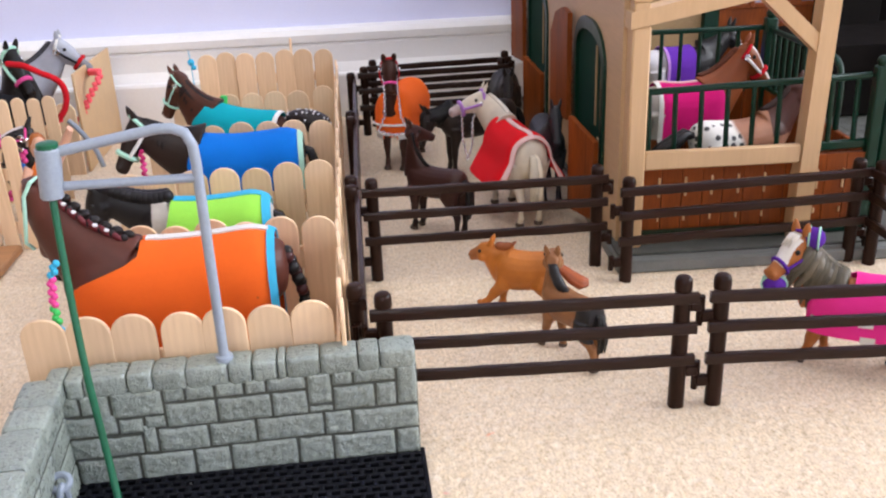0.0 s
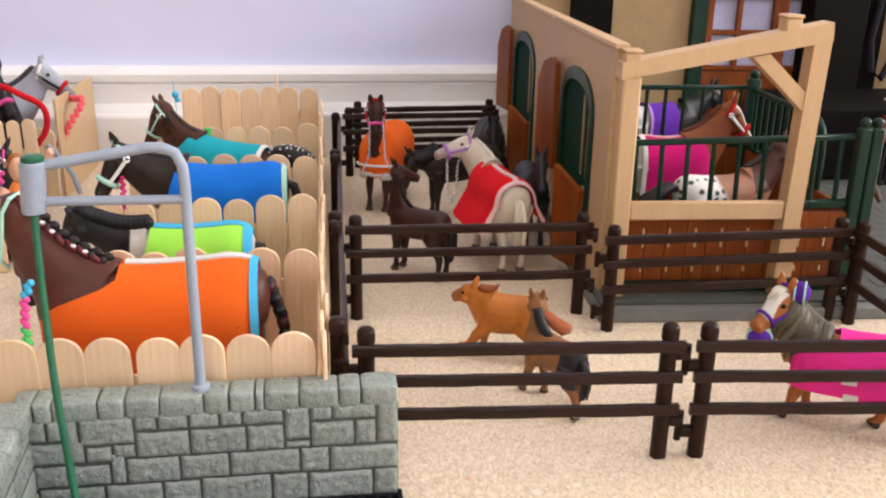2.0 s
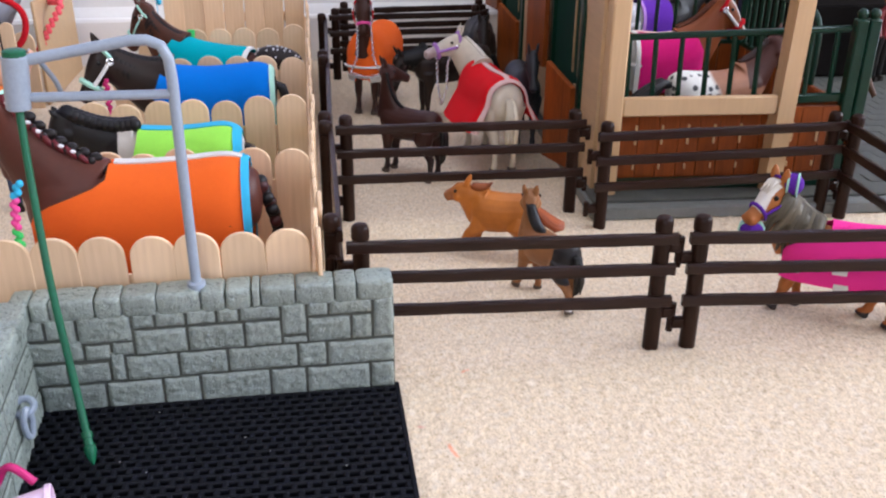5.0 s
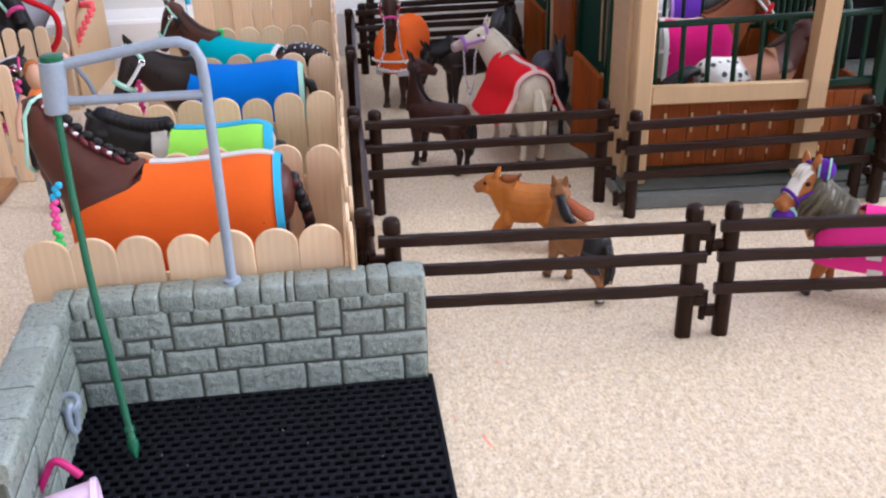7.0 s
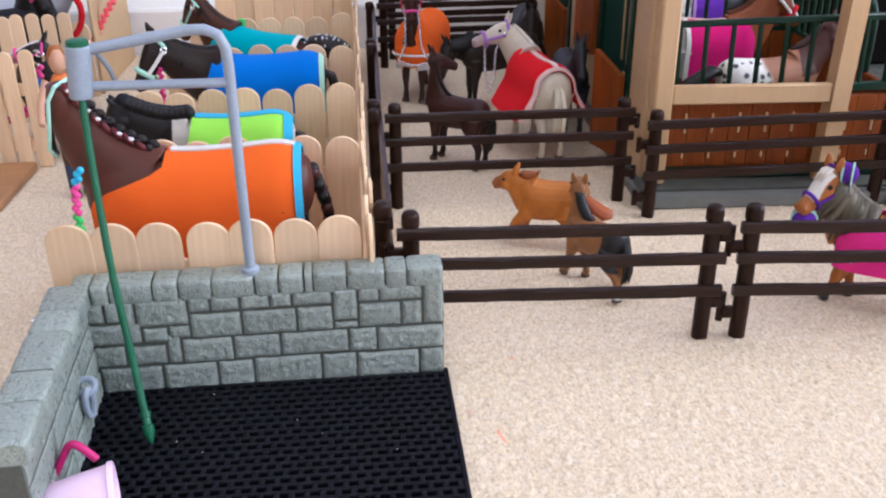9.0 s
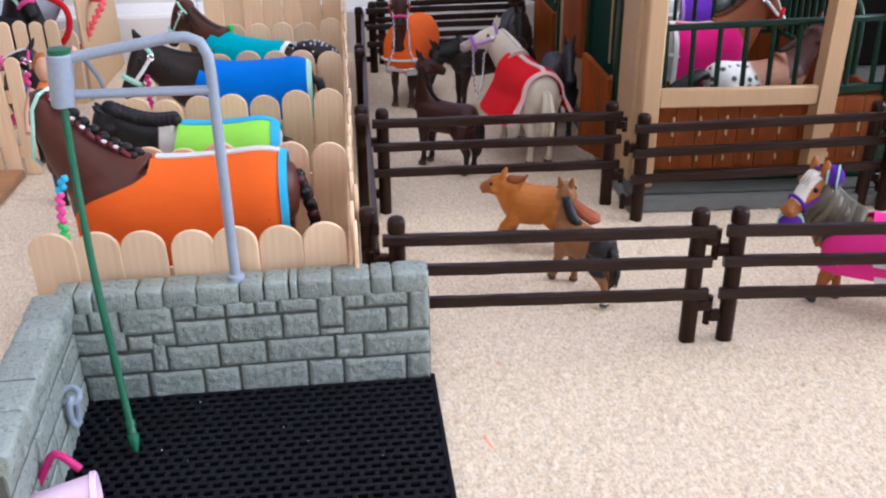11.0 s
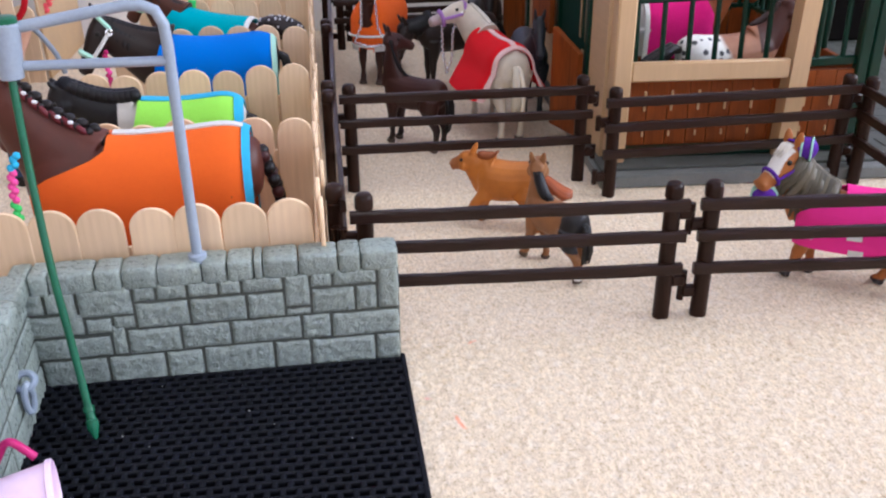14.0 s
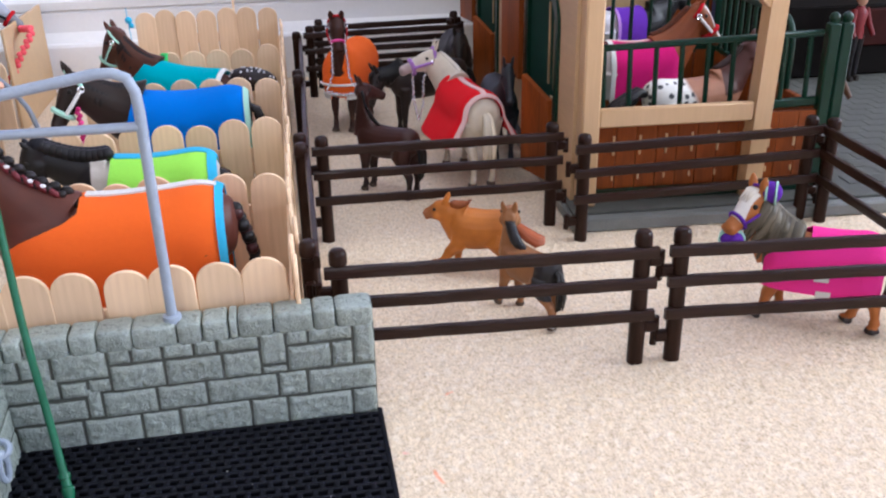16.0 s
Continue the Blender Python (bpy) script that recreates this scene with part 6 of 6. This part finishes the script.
doll("rider_doll", pose(0.548, 0.800, 0.0118, 0, 0, 15) @ Matrix.Diagonal((0.72, 0.8, 1, 1)), 0.083, (0.16, 0.010, 0.012), (0.006, 0.005, 0.005), (0.35, 0.13, 0.04), (0.55, 0.52, 0.48), "rider doll with white hat and red shirt in the stable")
doll("rider_doll", pose(0.3985, 0.6001, 0.0118, 0, 0, 20) @ Matrix.Diagonal((0.7, 0.75, 1, 1)), 0.082, (0.10, 0.05, 0.03), (0.006, 0.005, 0.005), (0.10, 0.04, 0.02), None, "rider doll with brown top and black boots behind the gate posts", (28, 34))
doll("seated_doll", pose(-0.1620, 0.600, 0.0, 0, 0, 30) @ Matrix.Diagonal((0.7, 0.7, 1, 1)), 0.098, (0.80, 0.22, 0.05), (0.04, 0.06, 0.12), (0.36, 0.11, 0.025), None, "small doll with orange hair and one arm raised", (35, 140), (0.68, 0.38, 0.26))

# little metal hinge pin by the nearest stall wall
thing("metal_pin", pose(-0.1175, 0.377, 0.030, 0, 0, 20), "small silver metal pin at the stall wall end", "pin", data=Geo().tube([(0, 0, -0.030), (0, 0, 0.0)], 0.0008, 8).tube([(-0.004, 0, 0), (0.006, 0, 0)], 0.0022, 10).mesh("metal_pin", CHROME))
thing("green_tuft", pose(-0.070, 0.775, 0.0), "bright green cord end in a stall", "cord", data=Geo().tube([(0, 0, 0), (0, 0, 0.045), (0.002, 0, 0.076)], (0.0012, 0.0016, 0.0030), 8).mesh("green_tuft", GREENCORD))
thing("blue_tuft", pose(-0.116, 0.930, 0.0), "teal cord loop hung on the end wall", "cord", data=Geo().tube([(0, 0, 0), (0, 0, 0.06), (-0.001, 0, 0.088)], 0.0004, 8).ball((0, 0, 0.077), 0.0034, 8).ball((0.002, 0, 0.072), 0.0026, 8).mesh("blue_tuft", CYAN))
thing("gold_pail", pose(0.253, 0.640, 0.0108), "small brown and gold feed pail in the stable", "pail", data=Geo().tube([(0, 0, 0), (0, 0, 0.014), (0, 0, 0.0145), (0, 0, 0.004)], (0.0065, 0.0085, 0.0075, 0.006), 14).mesh("gold_pail", BROWNWOOD))
p = Vector((-0.1075, 0.630, 0.0735))
beads("lead_rope", [p, p + Vector((0.0005, 0, -0.006)), p + Vector((0, 0, -0.018)), p + Vector((0.001, 0, -0.026))], 0.0017, [MAGENTA, PINKRIB], "short pink plaited lead hanging below the halter")
